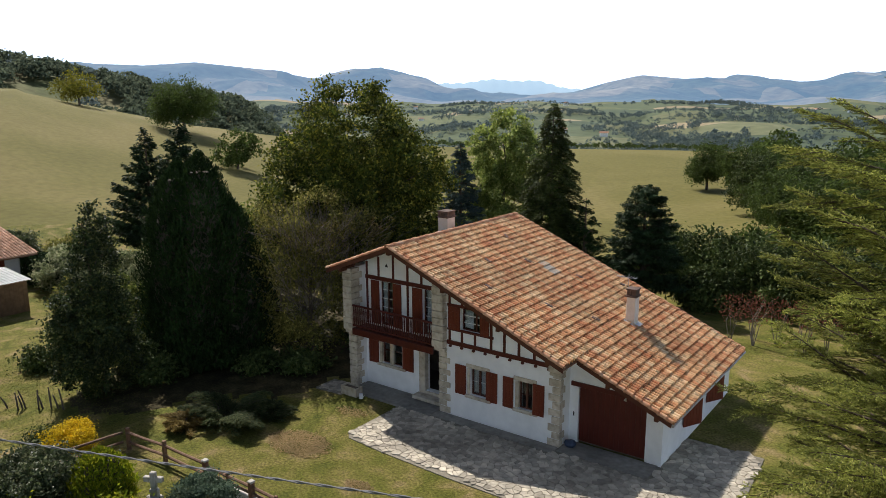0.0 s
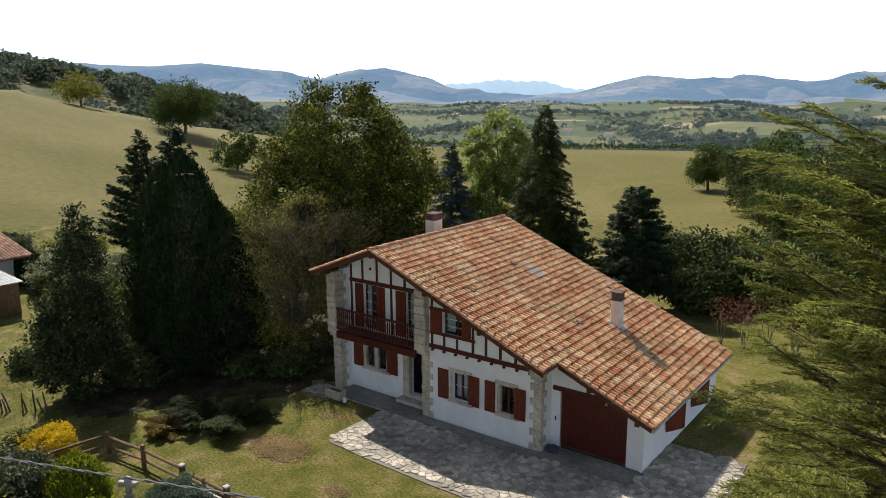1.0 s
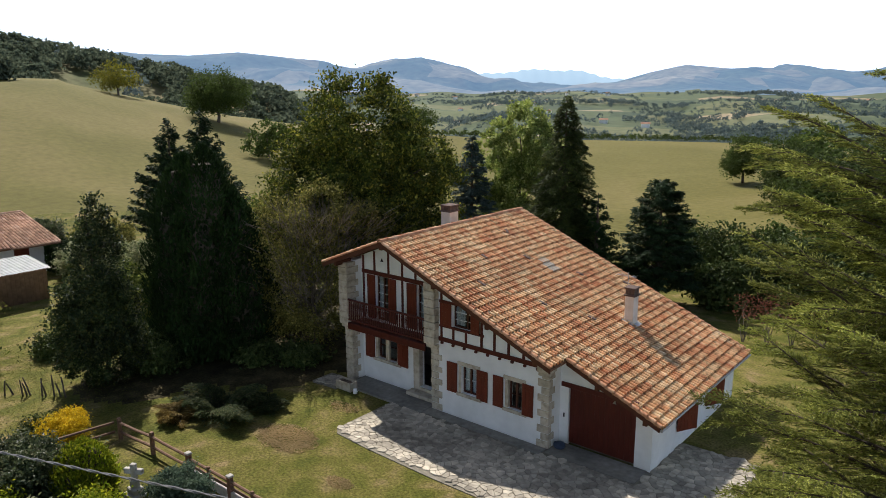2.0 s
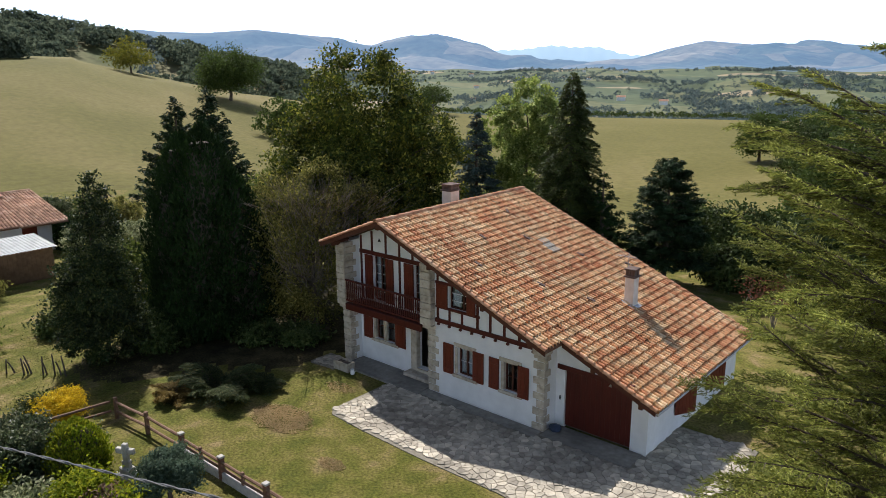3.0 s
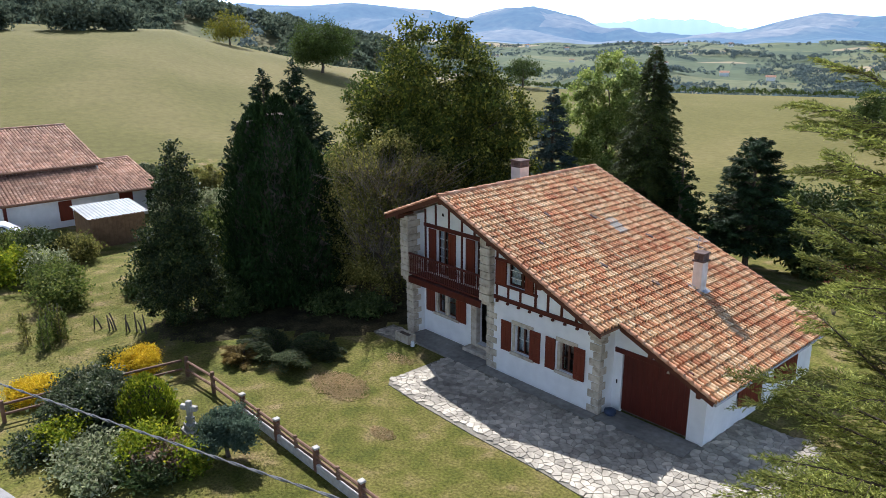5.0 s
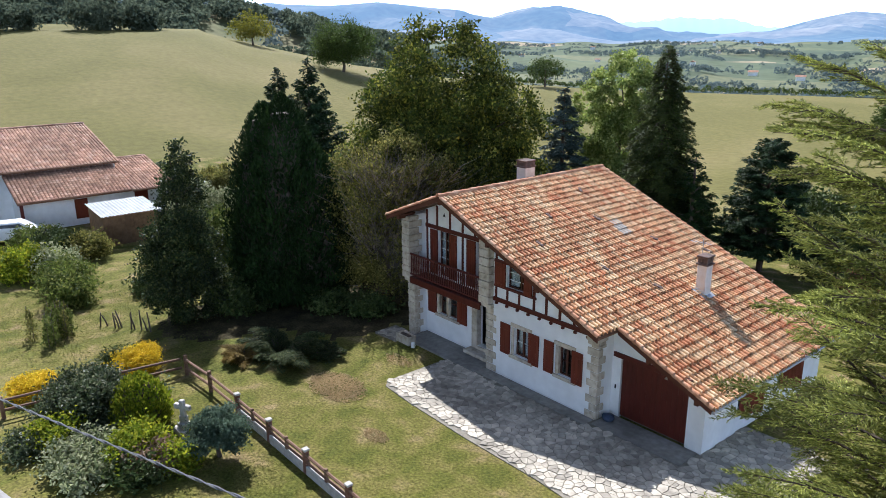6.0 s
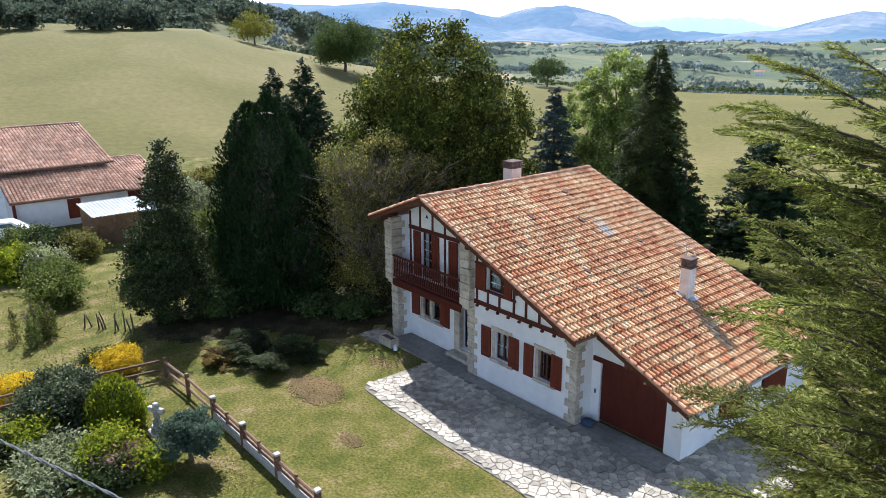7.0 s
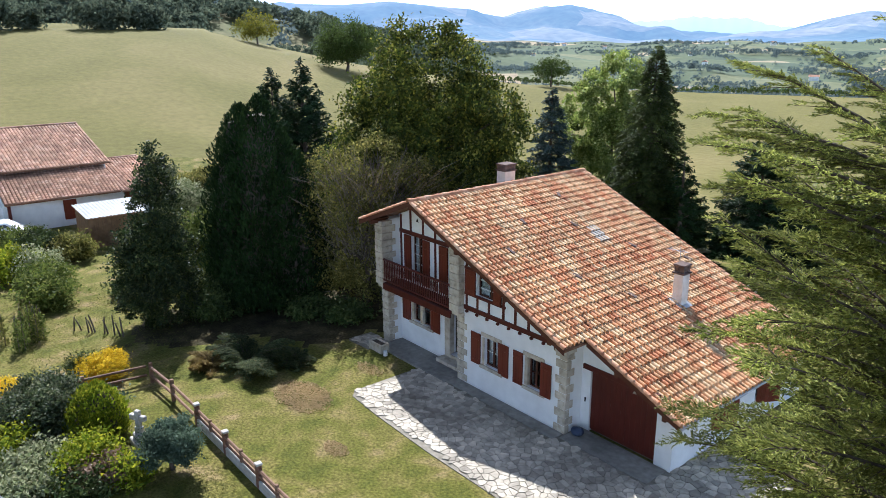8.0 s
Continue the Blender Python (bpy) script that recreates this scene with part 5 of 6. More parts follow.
# old stakes of a field fence, leaning
for k in range(15):
    s = k / 14
    x, y = -29.4 - 4.0 * s + random.uniform(-0.2, 0.2), 13.5 - 2.2 * s + random.uniform(-0.15, 0.15)
    if k > 9:
        x, y = -36.6 + (k - 10) * 0.75, 15.2 + (k - 10) * 0.35
    h = random.uniform(0.5, 0.95)
    th = thing("fence_stake", at(x, y), "weathered leaning wooden fence stake", "stake", "fence stakes")
    bm = bmesh.new()
    lx, ly = random.uniform(-0.3, 0.1), random.uniform(-0.2, 0.2)
    tube(bm, [(0, 0, -0.2), (lx * 0.5, ly * 0.5, h * 0.5), (lx, ly, h)], [0.042, 0.038, 0.028], 6)
    part("stake", bm, M_GREYWOOD, th)
# bean poles with drying vines
for k in range(16):
    x, y = -31.9 + random.uniform(-1.3, 1.3), 10.0 + random.uniform(-0.8, 0.8)
    th = thing("bean_pole", at(x, y), "thin garden pole with drying climbing plants", "garden pole", "bean poles")
    bm = bmesh.new()
    tube(bm, [(0, 0, -0.1), (random.uniform(-0.1, 0.1), 0, 1.5)], [0.02, 0.015], 5)
    part("pole", bm, M_GREYWOOD, th)
    n = 160
    t = RNG.uniform(0, 1, n)
    p = np.stack([RNG.normal(0, 0.12, n) * (1.3 - t), RNG.normal(0, 0.12, n) * (1.3 - t), t * 1.35], -1)
    blades("vine", p, unit(RNG.normal(size=p.shape) + np.array([[0, 0, 0.8]])), RNG.normal(size=p.shape), RNG.uniform(0.1, 0.2, n), RNG.uniform(0.04, 0.08, n), L_SHRUB if k % 3 else L_BRUSH, th)

# hedges and shrubs towards the neighbour
for x, y, rx, ry, h, mt, lb in ((-37.0, 12.0, 1.5, 1.3, 1.7, L_SHRUB, "bright green hedge shrub along the plot"), (-39.8, 12.6, 1.6, 1.3, 1.8, L_SHRUB, "bright green bushy hedge along the plot"), (-43.6, 11.0, 2.0, 1.9, 2.0, L_LIME, "yellow-green rounded garden shrub"), (-42.8, 12.9, 1.6, 1.4, 1.7, L_VARIEG, "grey-green loose hedge shrub"),
                                 (-47.0, 13.9, 1.9, 1.5, 1.7, L_WOOD, "dark green shrub before the neighbouring house"), (-45.4, 15.2, 1.6, 1.4, 1.6, L_BRUSH, "olive shrub before the shed"), (-49.2, 12.8, 1.8, 1.5, 1.6, L_SHRUB, "green shrub beside the parked car"), (-36.0, 15.6, 1.1, 0.7, 1.0, L_WOOD, "dark brambles by the old stakes"),
                                 (-34.6, 16.6, 1.0, 0.7, 0.9, L_BRUSH, "dry brambles by the old stakes"), (-41.0, 20.5, 1.8, 1.6, 2.6, L_BRUSH, "sunlit olive shrub behind the holly"), (-36.0, 20.0, 1.7, 1.6, 3.9, L_SHRUB, "yellow-green shrub between holly and cypress"), (-50.5, 24.5, 2.6, 2.2, 3.0, L_VARIEG, "feathery grey-green tamarisk at the field's edge"),
                                 (-54.0, 27.5, 2.6, 2.2, 3.4, L_BRUSH, "feathery olive tamarisk at the field's edge"), (-47.5, 27.5, 2.2, 2.0, 2.6, L_VARIEG, "pale tamarisk by the pasture"), (-63.0, 26.5, 2.2, 2.0, 2.6, L_RHODO, "grey-green shrub behind the neighbouring house"), (-41.0, 33.0, 2.4, 2.2, 3.0, L_SHRUB, "sunlit shrub along the pasture"),
                                 # scrub added under the trees, some in dark leaves that paint shade
                                 (-29.3, 17.6, 1.7, 1.5, 1.9, L_WOOD, "dark scrub added to darken the gap beneath the trees"), (-31.5, 22.6, 1.3, 1.1, 1.3, L_BRUSH, "sunlit scrub under the trees"), (-29.3, 24.8, 1.3, 1.2, 1.2, L_BRUSH, "golden scrub under the trees"), (-26.0, 20.6, 1.2, 1.0, 0.9, L_WOOD, "scrub in dark leaves standing for the trees' shade"), (-24.0, 21.6, 1.2, 1.0, 0.9, L_WOOD, "dark low scrub near the house wall"), (-23.0, 25.6, 1.5, 1.3, 1.8, L_WOOD, "dark shrub by the side wall")):
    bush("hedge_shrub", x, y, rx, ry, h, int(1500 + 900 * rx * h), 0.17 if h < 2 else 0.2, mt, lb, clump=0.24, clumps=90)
hd = thing("clipped_hedge", at(-53.5, 24.2), "dark clipped hedge beside the neighbouring house", "hedge")
n = 7000
p = np.stack([RNG.uniform(-2.4, 2.4, n), RNG.uniform(-0.8, 0.8, n), RNG.uniform(0, 2.0, n)], -1)
face = RNG.integers(0, 4, n)
p[face == 0, 2], p[face == 1, 1], p[face == 2, 0], p[face == 3, 1] = 2.0, -0.8, 2.4, 0.8
blades("foliage", p + RNG.normal(0, 0.06, p.shape), unit(RNG.normal(size=p.shape)), RNG.normal(size=p.shape), np.full(n, 0.2), np.full(n, 0.12), L_CYP, hd)
boxed("core", (-2.3, 2.3, -0.7, 0.7, -0.2, 1.9), M_BARK, hd)

# planter and small things by the porch
pl = thing("stone_trough", (-19.75, 20.45, -0.05), "grey stone planter trough beside the porch pillar", "planter")
bm = bmesh.new()
for dims in ((-0.42, 0.42, -0.2, -0.15, 0, 0.36), (-0.42, 0.42, 0.15, 0.2, 0, 0.36), (-0.42, -0.37, -0.15, 0.15, 0, 0.36), (0.37, 0.42, -0.15, 0.15, 0, 0.36), (-0.37, 0.37, -0.15, 0.15, 0, 0.08)):
    box(bm, *dims)
part("trough", bm, M_STONE, pl)
boxed("soil", (-0.37, 0.37, -0.15, 0.15, 0.08, 0.29), M_BARK, pl)
wt = thing("watering_can", (-19.1, 20.3, -0.03), "small white watering can on the ground", "watering can")
bm = bmesh.new()
tube(bm, [(0, 0, 0), (0, 0, 0.2)], [0.09, 0.075], 10)
tube(bm, [(0.07, 0, 0.05), (0.24, -0.05, 0.2)], [0.02, 0.012], 6)
part("body", bm, M_WHITEP, wt)
bd = thing("rubble_sack", (-10.42, 21.55, -0.05), "small dark blue plastic sack in the corner", "sack")
bm = bmesh.new()
bmesh.ops.create_icosphere(bm, subdivisions=2, radius=0.2)
for v in bm.verts:
    v.co = Vector((v.co.x * 1.1, v.co.y, (v.co.z + 0.16) * 0.75)) * (1 + 0.15 * noise.noise(v.co * 9))
part("sack", bm, surf("dark_blue_plastic", [(0.03, 0.045, 0.08), (0.05, 0.07, 0.12)], 6, 0.5), bd)

# television aerial on the far verge side of the chimney
an = thing("tv_aerial", (-10.75, 26.95, 3.0), "thin metal television aerial beside the chimney", "aerial")
bm = bmesh.new()
tube(bm, [(0, 0, 0), (0, 0, 2.0)], [0.016, 0.014], 6)
tube(bm, [(-0.5, 0, 1.85), (0.35, 0, 1.85)], [0.01, 0.01], 5)
for k in range(7):
    tube(bm, [(-0.45 + 0.12 * k, -0.2, 1.86), (-0.45 + 0.12 * k, 0.2, 1.86)], [0.005, 0.005], 4)
part("mast", bm, M_LEAD, an)

# overhead cable: two twisted strands
cb = thing("overhead_cable", (-8, 5.35, 7.1), "grey twisted overhead power cable", "cable")
way = Vector((-0.957, -0.283, -0.055))
for ph in (0, math.pi):
    bm = bmesh.new()
    pts = []
    for k in range(400):
        s = -30 + k * 0.15
        q = way * s + Vector((0, 0, 0.0006 * (s * s - 64)))
        a = s * 9 + ph
        pts.append(q + Vector((0.283, -0.957, 0)) * 0.011 * math.cos(a) + Vector((0, 0, 0.011 * math.sin(a))))
    tube(bm, pts, [0.0105] * len(pts), 5)
    part("strand", bm, M_CABLE, cb)

# road corner
rd_v, rd_q = [], []
for i, s in enumerate(np.linspace(-40, 12, 53)):
    for j, w in enumerate((0.0, 0.12, 2.2, 4.4)):
        x, y = -20.0 + s + 0.24 * w, 5.45 + 0.22 * s - w
        rd_v.append((x, y, gz(x, y) + (0.02 if j == 0 else 0.05)))
    if i:
        rd_q += [(4 * i - 4 + j, 4 * i - 3 + j, 4 * i + 1 + j, 4 * i + j) for j in range(3)]
tagged(from_arrays("road", rd_v, rd_q, surf("pale_asphalt", [(0.22, 0.21, 0.20), (0.30, 0.29, 0.28)], 3, 0.9, 0.4, 60, big=0.1)), "pale worn asphalt lane at the garden's edge", "road", kind="structure")

# dry patches of clippings and the fine growth of the lawn
def tufts(name, label, cx, cy, rx, ry, n, material, size, ring=False):
    a, t = RNG.uniform(0, 2 * np.pi, n), RNG.uniform(0, 1, n) ** 0.5 * (1 + 0.15 * np.sin(RNG.uniform(0, 6, n)))
    x, y = cx + np.cos(a) * rx * t, cy + np.sin(a) * ry * t
    p = np.stack([x, y, land(x, y) + size * 0.25], -1)
    ob = blades(name, p, unit(RNG.normal(size=p.shape) * np.array([[1, 1, 0.35]])), unit(RNG.normal(size=p.shape) * 0.4 + np.array([[0, 0, 1.0]])), size * RNG.uniform(0.6, 1.4, n), size * RNG.uniform(0.2, 0.4, n), material, None)
    tagged(ob, label, "grass", kind="stuff")


L_STRAW = leafy("dry_clippings", (0.36, 0.26, 0.13), (0.52, 0.39, 0.21), None, 0.2)
L_GRASS = leafy("grass_blades", (0.085, 0.100, 0.016), (0.132, 0.136, 0.024), (0.20, 0.175, 0.055), 0.3)
tufts("dry_grass", "patch of dry brown grass clippings on the lawn", -18.3, 16.2, 1.25, 0.8, 2600, L_STRAW, 0.11)
tufts("dry_grass", "small dry brown spot on the lawn", -14.6, 15.3, 0.5, 0.3, 420, L_STRAW, 0.09)
tufts("dry_grass", "dry spot beside the porch flagstones", -18.6, 19.2, 0.7, 0.35, 420, L_STRAW, 0.09)
tufts("grass", "short mown lawn grass with worn spots", -15.5, 14.2, 9.0, 4.5, 30000, L_GRASS, 0.045)
tufts("grass", "rough grass before the fence and garden beds", -15.0, 10.0, 7.5, 2.6, 14000, L_GRASS, 0.055)
tufts("grass", "rough grass of the neighbouring plot", -33.0, 12.0, 8.0, 4.5, 14000, L_GRASS, 0.08)


# ---- neighbouring house, shed and car ----
def pan_roof(parent, name, x_low, z_low, x_high, z_high, y0, y1, pitch=0.24):
    """A roof slope of long half-round tile rows falling to larger x."""
    boxed("roof_deck", (0, 1, y0, y1, -0.1, -0.02), M_SOFFIT, parent, m=Matrix(((x_low - x_high, 0, 0, x_high), (0, 1, 0, 0), (z_low - z_high, 0, 1, z_high), (0, 0, 0, 1))))
    rows = round((y1 - y0) / pitch)
    v, q = [], []
    courses = 14
    for r in range(rows):
        for c in range(courses):
            b = len(v)
            for t, lift in ((c / courses, 0.0), ((c + 1.06) / courses, 0.035)):
                x, z = x_high + (x_low - x_high) * t, z_high + (z_low - z_high) * t
                for k in range(6):
                    a = math.pi * k / 5
                    v.append((x, y0 + (r + 0.5) * pitch - math.cos(a) * pitch * 0.44, z + math.sin(a) * pitch * 0.36 + lift))
            q += [(b + k, b + k + 1, b + k + 7, b + k + 6) for k in range(5)]
    ob = from_arrays("tiles", v, q, M_OLDTILE, parent)
    tagged(ob, "faded long rows of clay tiles", kind="stuff")


nb = thing("neighbouring_house", (0, 0, 0), "low white farmhouse with faded clay-tiled roofs and red shutters", "house")
pan_roof(nb, "lower", -54.3, 0.85, -58.4, 2.30, 13.2, 20.9)
pan_roof(nb, "side", -54.0, 0.85, -60.6, 2.35, 20.92, 24.2)
pan_roof(nb, "upper", -58.0, 2.50, -66.8, 4.70, 7.0, 21.4)
boxed("wall", (-60.5, -55.1, 13.6, 24.0, -2.4, 0.98), M_STUCCO, nb)
boxed("wall", (-66.5, -58.5, 7.3, 21.1, -2.4, 2.62), M_STUCCO, nb)
for y0, y1, z0, z1 in ((17.0, 17.9, -0.9, 0.55), (21.3, 22.3, -0.5, 0.55)):
    boxed("shutter", (-55.09, -55.03, y0, y1, z0, z1), M_SHUT, nb, bevel=0.01)
boxed("porch_post", (-54.9, -54.7, 13.4, 13.6, -2.4, 0.7), M_RED, nb, bevel=0.01)
boxed("window", (-58.49, -58.42, 10.8, 12.4, 0.2, 1.3), M_DARKGL, nb, bevel=0.01)
boxed("ridge_tiles", (-66.95, -66.65, 7.0, 21.4, 4.72, 4.86), M_OLDTILE, nb, bevel=0.06)
boxed("ridge_tiles", (-60.75, -60.5, 20.92, 24.2, 2.36, 2.48), M_OLDTILE, nb, bevel=0.05)

shed = thing("garden_shed", (-48.8, 18.5, gz(-48.8, 18.5)), "brown timber shed with pale corrugated roof", "shed")
for i in range(13):
    boxed("board", (1.55, 1.60, -1.75 + i * 0.27, -1.75 + i * 0.27 + 0.262, -0.2, 1.95), M_SHEDWOOD, shed, bevel=0.006)
for i in range(11):
    boxed("board", (-1.6 + i * 0.29, -1.6 + i * 0.29 + 0.282, -1.8, -1.755, -0.2, 2.05), M_SHEDWOOD, shed, bevel=0.006)
boxed("back_wall", (-1.6, -1.55, -1.75, 1.75, -0.2, 2.2), M_SHEDWOOD, shed)
boxed("end_wall", (-1.55, 1.55, 1.7, 1.75, -0.2, 2.0), M_SHEDWOOD, shed)
bm = bmesh.new()
cols = [[bm.verts.new((x, -1.95 + 0.05 * k, (2.35 - 0.08 * (x + 1.8)) + 0.02 * math.sin(k * 1.3))) for x in (-1.8, 1.85)] for k in range(79)]
for a, b in zip(cols, cols[1:]):
    bm.faces.new((a[0], a[1], b[1], b[0]))
bmesh.ops.solidify(bm, geom=bm.faces[:], thickness=0.012)
part("roof_sheet", bm, M_SHEET, shed)


def parked_car(x, y, turn):
    th = thing("parked_car", (x, y, gz(x, y) + 0.02), "white hatchback parked beside the farmhouse", "car")
    th.rotation_euler.z = radians(turn)
    side_line = [(-2.0, 0.35), (-2.02, 0.75), (-1.85, 0.95), (-1.1, 1.0), (-0.55, 1.42), (1.1, 1.45), (1.8, 1.0), (2.0, 0.85), (2.02, 0.35)]
    bm = bmesh.new()
    a = [bm.verts.new((px, -0.82 + (0.12 if pz > 1.1 else 0), pz)) for px, pz in side_line]
    b = [bm.verts.new((px, 0.82 - (0.12 if pz > 1.1 else 0), pz)) for px, pz in side_line]
    bm.faces.new(a)
    bm.faces.new(b[::-1])
    for i in range(len(a)):
        bm.faces.new((a[i], b[i], b[(i + 1) % len(a)], a[(i + 1) % len(a)]))
    bmesh.ops.recalc_face_normals(bm, faces=bm.faces)
    body = part("body", worn(bm, 0.05, 2), M_WHITEP, th)
    for sy in (-1, 1):
        bm = bmesh.new()
        q = [bm.verts.new(p) for p in ((-0.85, sy * 0.80, 1.02), (1.45, sy * 0.80, 1.02), (1.05, sy * 0.735, 1.36), (-0.5, sy * 0.735, 1.36))]
        bm.faces.new(q if sy < 0 else q[::-1])
        bmesh.ops.solidify(bm, geom=bm.faces[:], thickness=0.012)
        part("side_window", bm, M_DARKGL, body)
        for px in (-1.25, 1.3):
            bm = bmesh.new()
            tube(bm, [(px, sy * 0.66, 0.31), (px, sy * 0.84, 0.31)], [0.31, 0.31], 18)
            part("wheel", bm, M_RUBBER, th)
    bm = bmesh.new()
    q = [bm.verts.new(p) for p in ((-1.08, -0.68, 1.03), (-1.08, 0.68, 1.03), (-0.60, 0.62, 1.40), (-0.60, -0.62, 1.40))]
    bm.faces.new(q)
    bmesh.ops.solidify(bm, geom=bm.faces[:], thickness=0.012)
    part("windscreen", bm, M_DARKGL, body)


parked_car(-53.0, 11.9, 75)


# ---- trees farther off ----
def place(azimuth, r):
    a = math.radians(azimuth)
    return -math.sin(a) * r, math.cos(a) * r


def round_tree(azimuth, r, h, w, material, label, n=2600, name="oak_tree", leaf=0.5, stem=0.28):
    x, y = place(azimuth, r)
    lobes = [(0, 0, h * 0.60, w * 0.42, w * 0.42, h * 0.40)] + [(w * 0.28 * math.cos(a), w * 0.28 * math.sin(a), h * random.uniform(0.34, 0.62), w * 0.26, w * 0.26, h * 0.26) for a in (0.3, 1.3, 2.4, 3.5, 4.6, 5.6)]
    return broadleaf(name, at(x, y), lobes, n, max(60, n // 22), w * 0.055, leaf, material, label, trunk=(h * 0.6, w * 0.35, 7, 0.03 * h), hollow=0.5)


round_tree(62.3, 171, 6.8, 9.5, L_YELLOAK, "lone yellow-green oak on the pasture's crest", 3000, leaf=0.40)
round_tree(55.6, 152, 10.4, 12.6, L_FAROAK, "broad oak at the pasture's edge", 14000, leaf=0.36)
round_tree(52.0, 120, 6.2, 7.5, L_FAROAK, "smaller oak at the pasture's edge", 2600, leaf=0.45)
round_tree(40.7, 184, 7.4, 9.0, L_FAROAK, "round dark oak on the crest of the pasture", 3000, leaf=0.40)
round_tree(38.6, 120, 3.6, 6.0, L_FAROAK, "low scrub tree in the pasture hedge", 1600, leaf=0.45)
for azm, r, h, w in ((72.0, 162, 5.6, 7), (70.4, 164, 5.0, 7), (73.2, 162, 5.6, 7), (78.6, 160, 5.6, 8), (80.2, 160, 6.0, 8), (76.9, 162, 4.2, 5), (69.2, 164, 4.2, 4)):
    bush("hedge_tree", *place(azm, r), w * 0.5, w * 0.5, h, 900, 0.8, L_HILLWOOD, "grey-green bushy tree in a row along the hill pasture", category="tree", clump=0.7, clumps=60)
for azm, r, h, w, mt in ((16.5, 128, 7.9, 6.6, L_FAROAK), (13.9, 118, 8.6, 7.6, L_FAROAK), (12.9, 104, 8.4, 7.6, L_WOOD), (11.6, 92, 8.2, 7.6, L_FAROAK), (10.2, 82, 7.8, 8.0, L_FAROAK), (8.6, 95, 9.5, 10, L_WOOD), (6.6, 78, 8.6, 10, L_FAROAK), (4.2, 88, 10, 12, L_FAROAK)):
    round_tree(azm, r, h, w, mt, "olive-green oak at the wood's edge beside the pasture", 9000, leaf=0.32)
for x, y, rx, ry, h, mt in ((-15.0, 50.5, 3.0, 2.8, 4.6, L_WOOD), (-11.2, 49.0, 3.2, 3.0, 4.8, L_WOOD), (-7.8, 47.5, 3.2, 3.0, 4.6, L_WOOD), (-4.4, 46.5, 3.2, 2.8, 4.4, L_WOOD), (-18.8, 53.0, 2.8, 2.6, 4.4, L_FAROAK), (-12.6, 54.5, 3.2, 3.0, 4.6, L_FAROAK), (-8.2, 54.0, 3.2, 3.0, 4.8, L_FAROAK), (-0.6, 45.0, 3.0, 2.8, 4.4, L_WOOD), (3.0, 42.0, 3.0, 2.8, 4.4, L_WOOD),
                           (-13.2, 45.2, 1.8, 1.7, 2.6, L_WOOD), (-30.5, 50.0, 2.6, 2.4, 4.6, L_WOOD), (-34.0, 47.0, 2.6, 2.4, 4.8, L_SHRUB), (-31.0, 42.5, 2.0, 1.9, 4.0, L_SHRUB), (-24.0, 47.0, 2.2, 2.0, 3.6, L_WOOD), (-28.6, 37.0, 1.8, 1.6, 4.2, L_SHRUB), (-37.0, 39.0, 2.4, 2.2, 4.0, L_SHRUB)):
    bush("wild_shrub", x, y, rx, ry, h, 5600, 0.28, mt, "tall dark green thicket shrub behind the house", clump=0.32, clumps=170)
# reddish thin saplings beyond the low eave
for k in range(9):
    x, y = -9.6 + k * 0.75 + random.uniform(-0.3, 0.3), 38.6 + random.uniform(-1.0, 1.0)
    th = thing("young_sapling", at(x, y), "thin sapling with a few dry reddish leaves", "sapling", "saplings")
    bm = bmesh.new()
    for j in range(4):
        tube(bm, [(0, 0, -0.2), (random.uniform(-0.3, 0.3), random.uniform(-0.3, 0.3), 1.1), (random.uniform(-0.7, 0.7), random.uniform(-0.7, 0.7), random.uniform(1.6, 2.4))], [0.03, 0.02, 0.006], 5)
    part("stem", bm, M_TWIG, th)
    n = 160
    p = np.stack([RNG.normal(0, 0.4, n), RNG.normal(0, 0.4, n), RNG.uniform(1.2, 2.4, n)], -1)
    tagged(blades("leaf_spray", p, unit(RNG.normal(size=p.shape)), RNG.normal(size=p.shape), np.full(n, 0.13), np.full(n, 0.07), L_DEADLEAF, th), "sparse dry reddish leaves", kind="stuff")


def far_wood(name, spots, sizes, per, material, label, leaf):
    """Many small far crowns in one mesh."""
    spots = np.asarray(spots)
    n = len(spots) * per
    i = np.repeat(np.arange(len(spots)), per)
    s = np.asarray(sizes)[i]
    u = unit(RNG.normal(size=(n, 3)))
    u[:, 2] = np.abs(u[:, 2]) * 1.1 - 0.25
    base = land(spots[:, 0], spots[:, 1])[i]
    p = np.stack([spots[i, 0], spots[i, 1], base + s * 0.45], -1) + u * (s * RNG.uniform(0.7, 1.05, n) * 0.5)[:, None]
    ob = blades(name, p, unit(RNG.normal(size=p.shape)), unit(u + 0.5 * RNG.normal(size=p.shape)), s * leaf * RNG.uniform(0.7, 1.3, n), s * leaf * 0.8, material, None)
    tagged(ob, label, "woodland", kind="stuff")


# wooded hill beyond the crest
sp, sz = [], []
for _ in range(2600):
    azm, r = random.uniform(46, 92), random.uniform(300, 520)
    x, y = place(azm, r)
    if wobble(x, y, 150, 6) + 0.25 * wobble(x, y, 50, 2) > -0.42 or r < 340:
        sp.append((x, y)), sz.append(random.uniform(6, 11))
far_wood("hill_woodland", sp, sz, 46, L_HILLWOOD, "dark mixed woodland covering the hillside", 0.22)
# the wood beside the pasture
sp, sz = [], []
for _ in range(170):
    azm, r = random.uniform(-14, 16), random.uniform(95, 190)
    if azm < 13.0 - max(0, (130 - r)) * 0.10 and r < 160:
        x, y = place(azm, r)
        sp.append((x, y)), sz.append(random.uniform(6, 9))
far_wood("pasture_woodland", sp, sz, 300, L_FAROAK, "dense dark wood beside the pasture", 0.09)
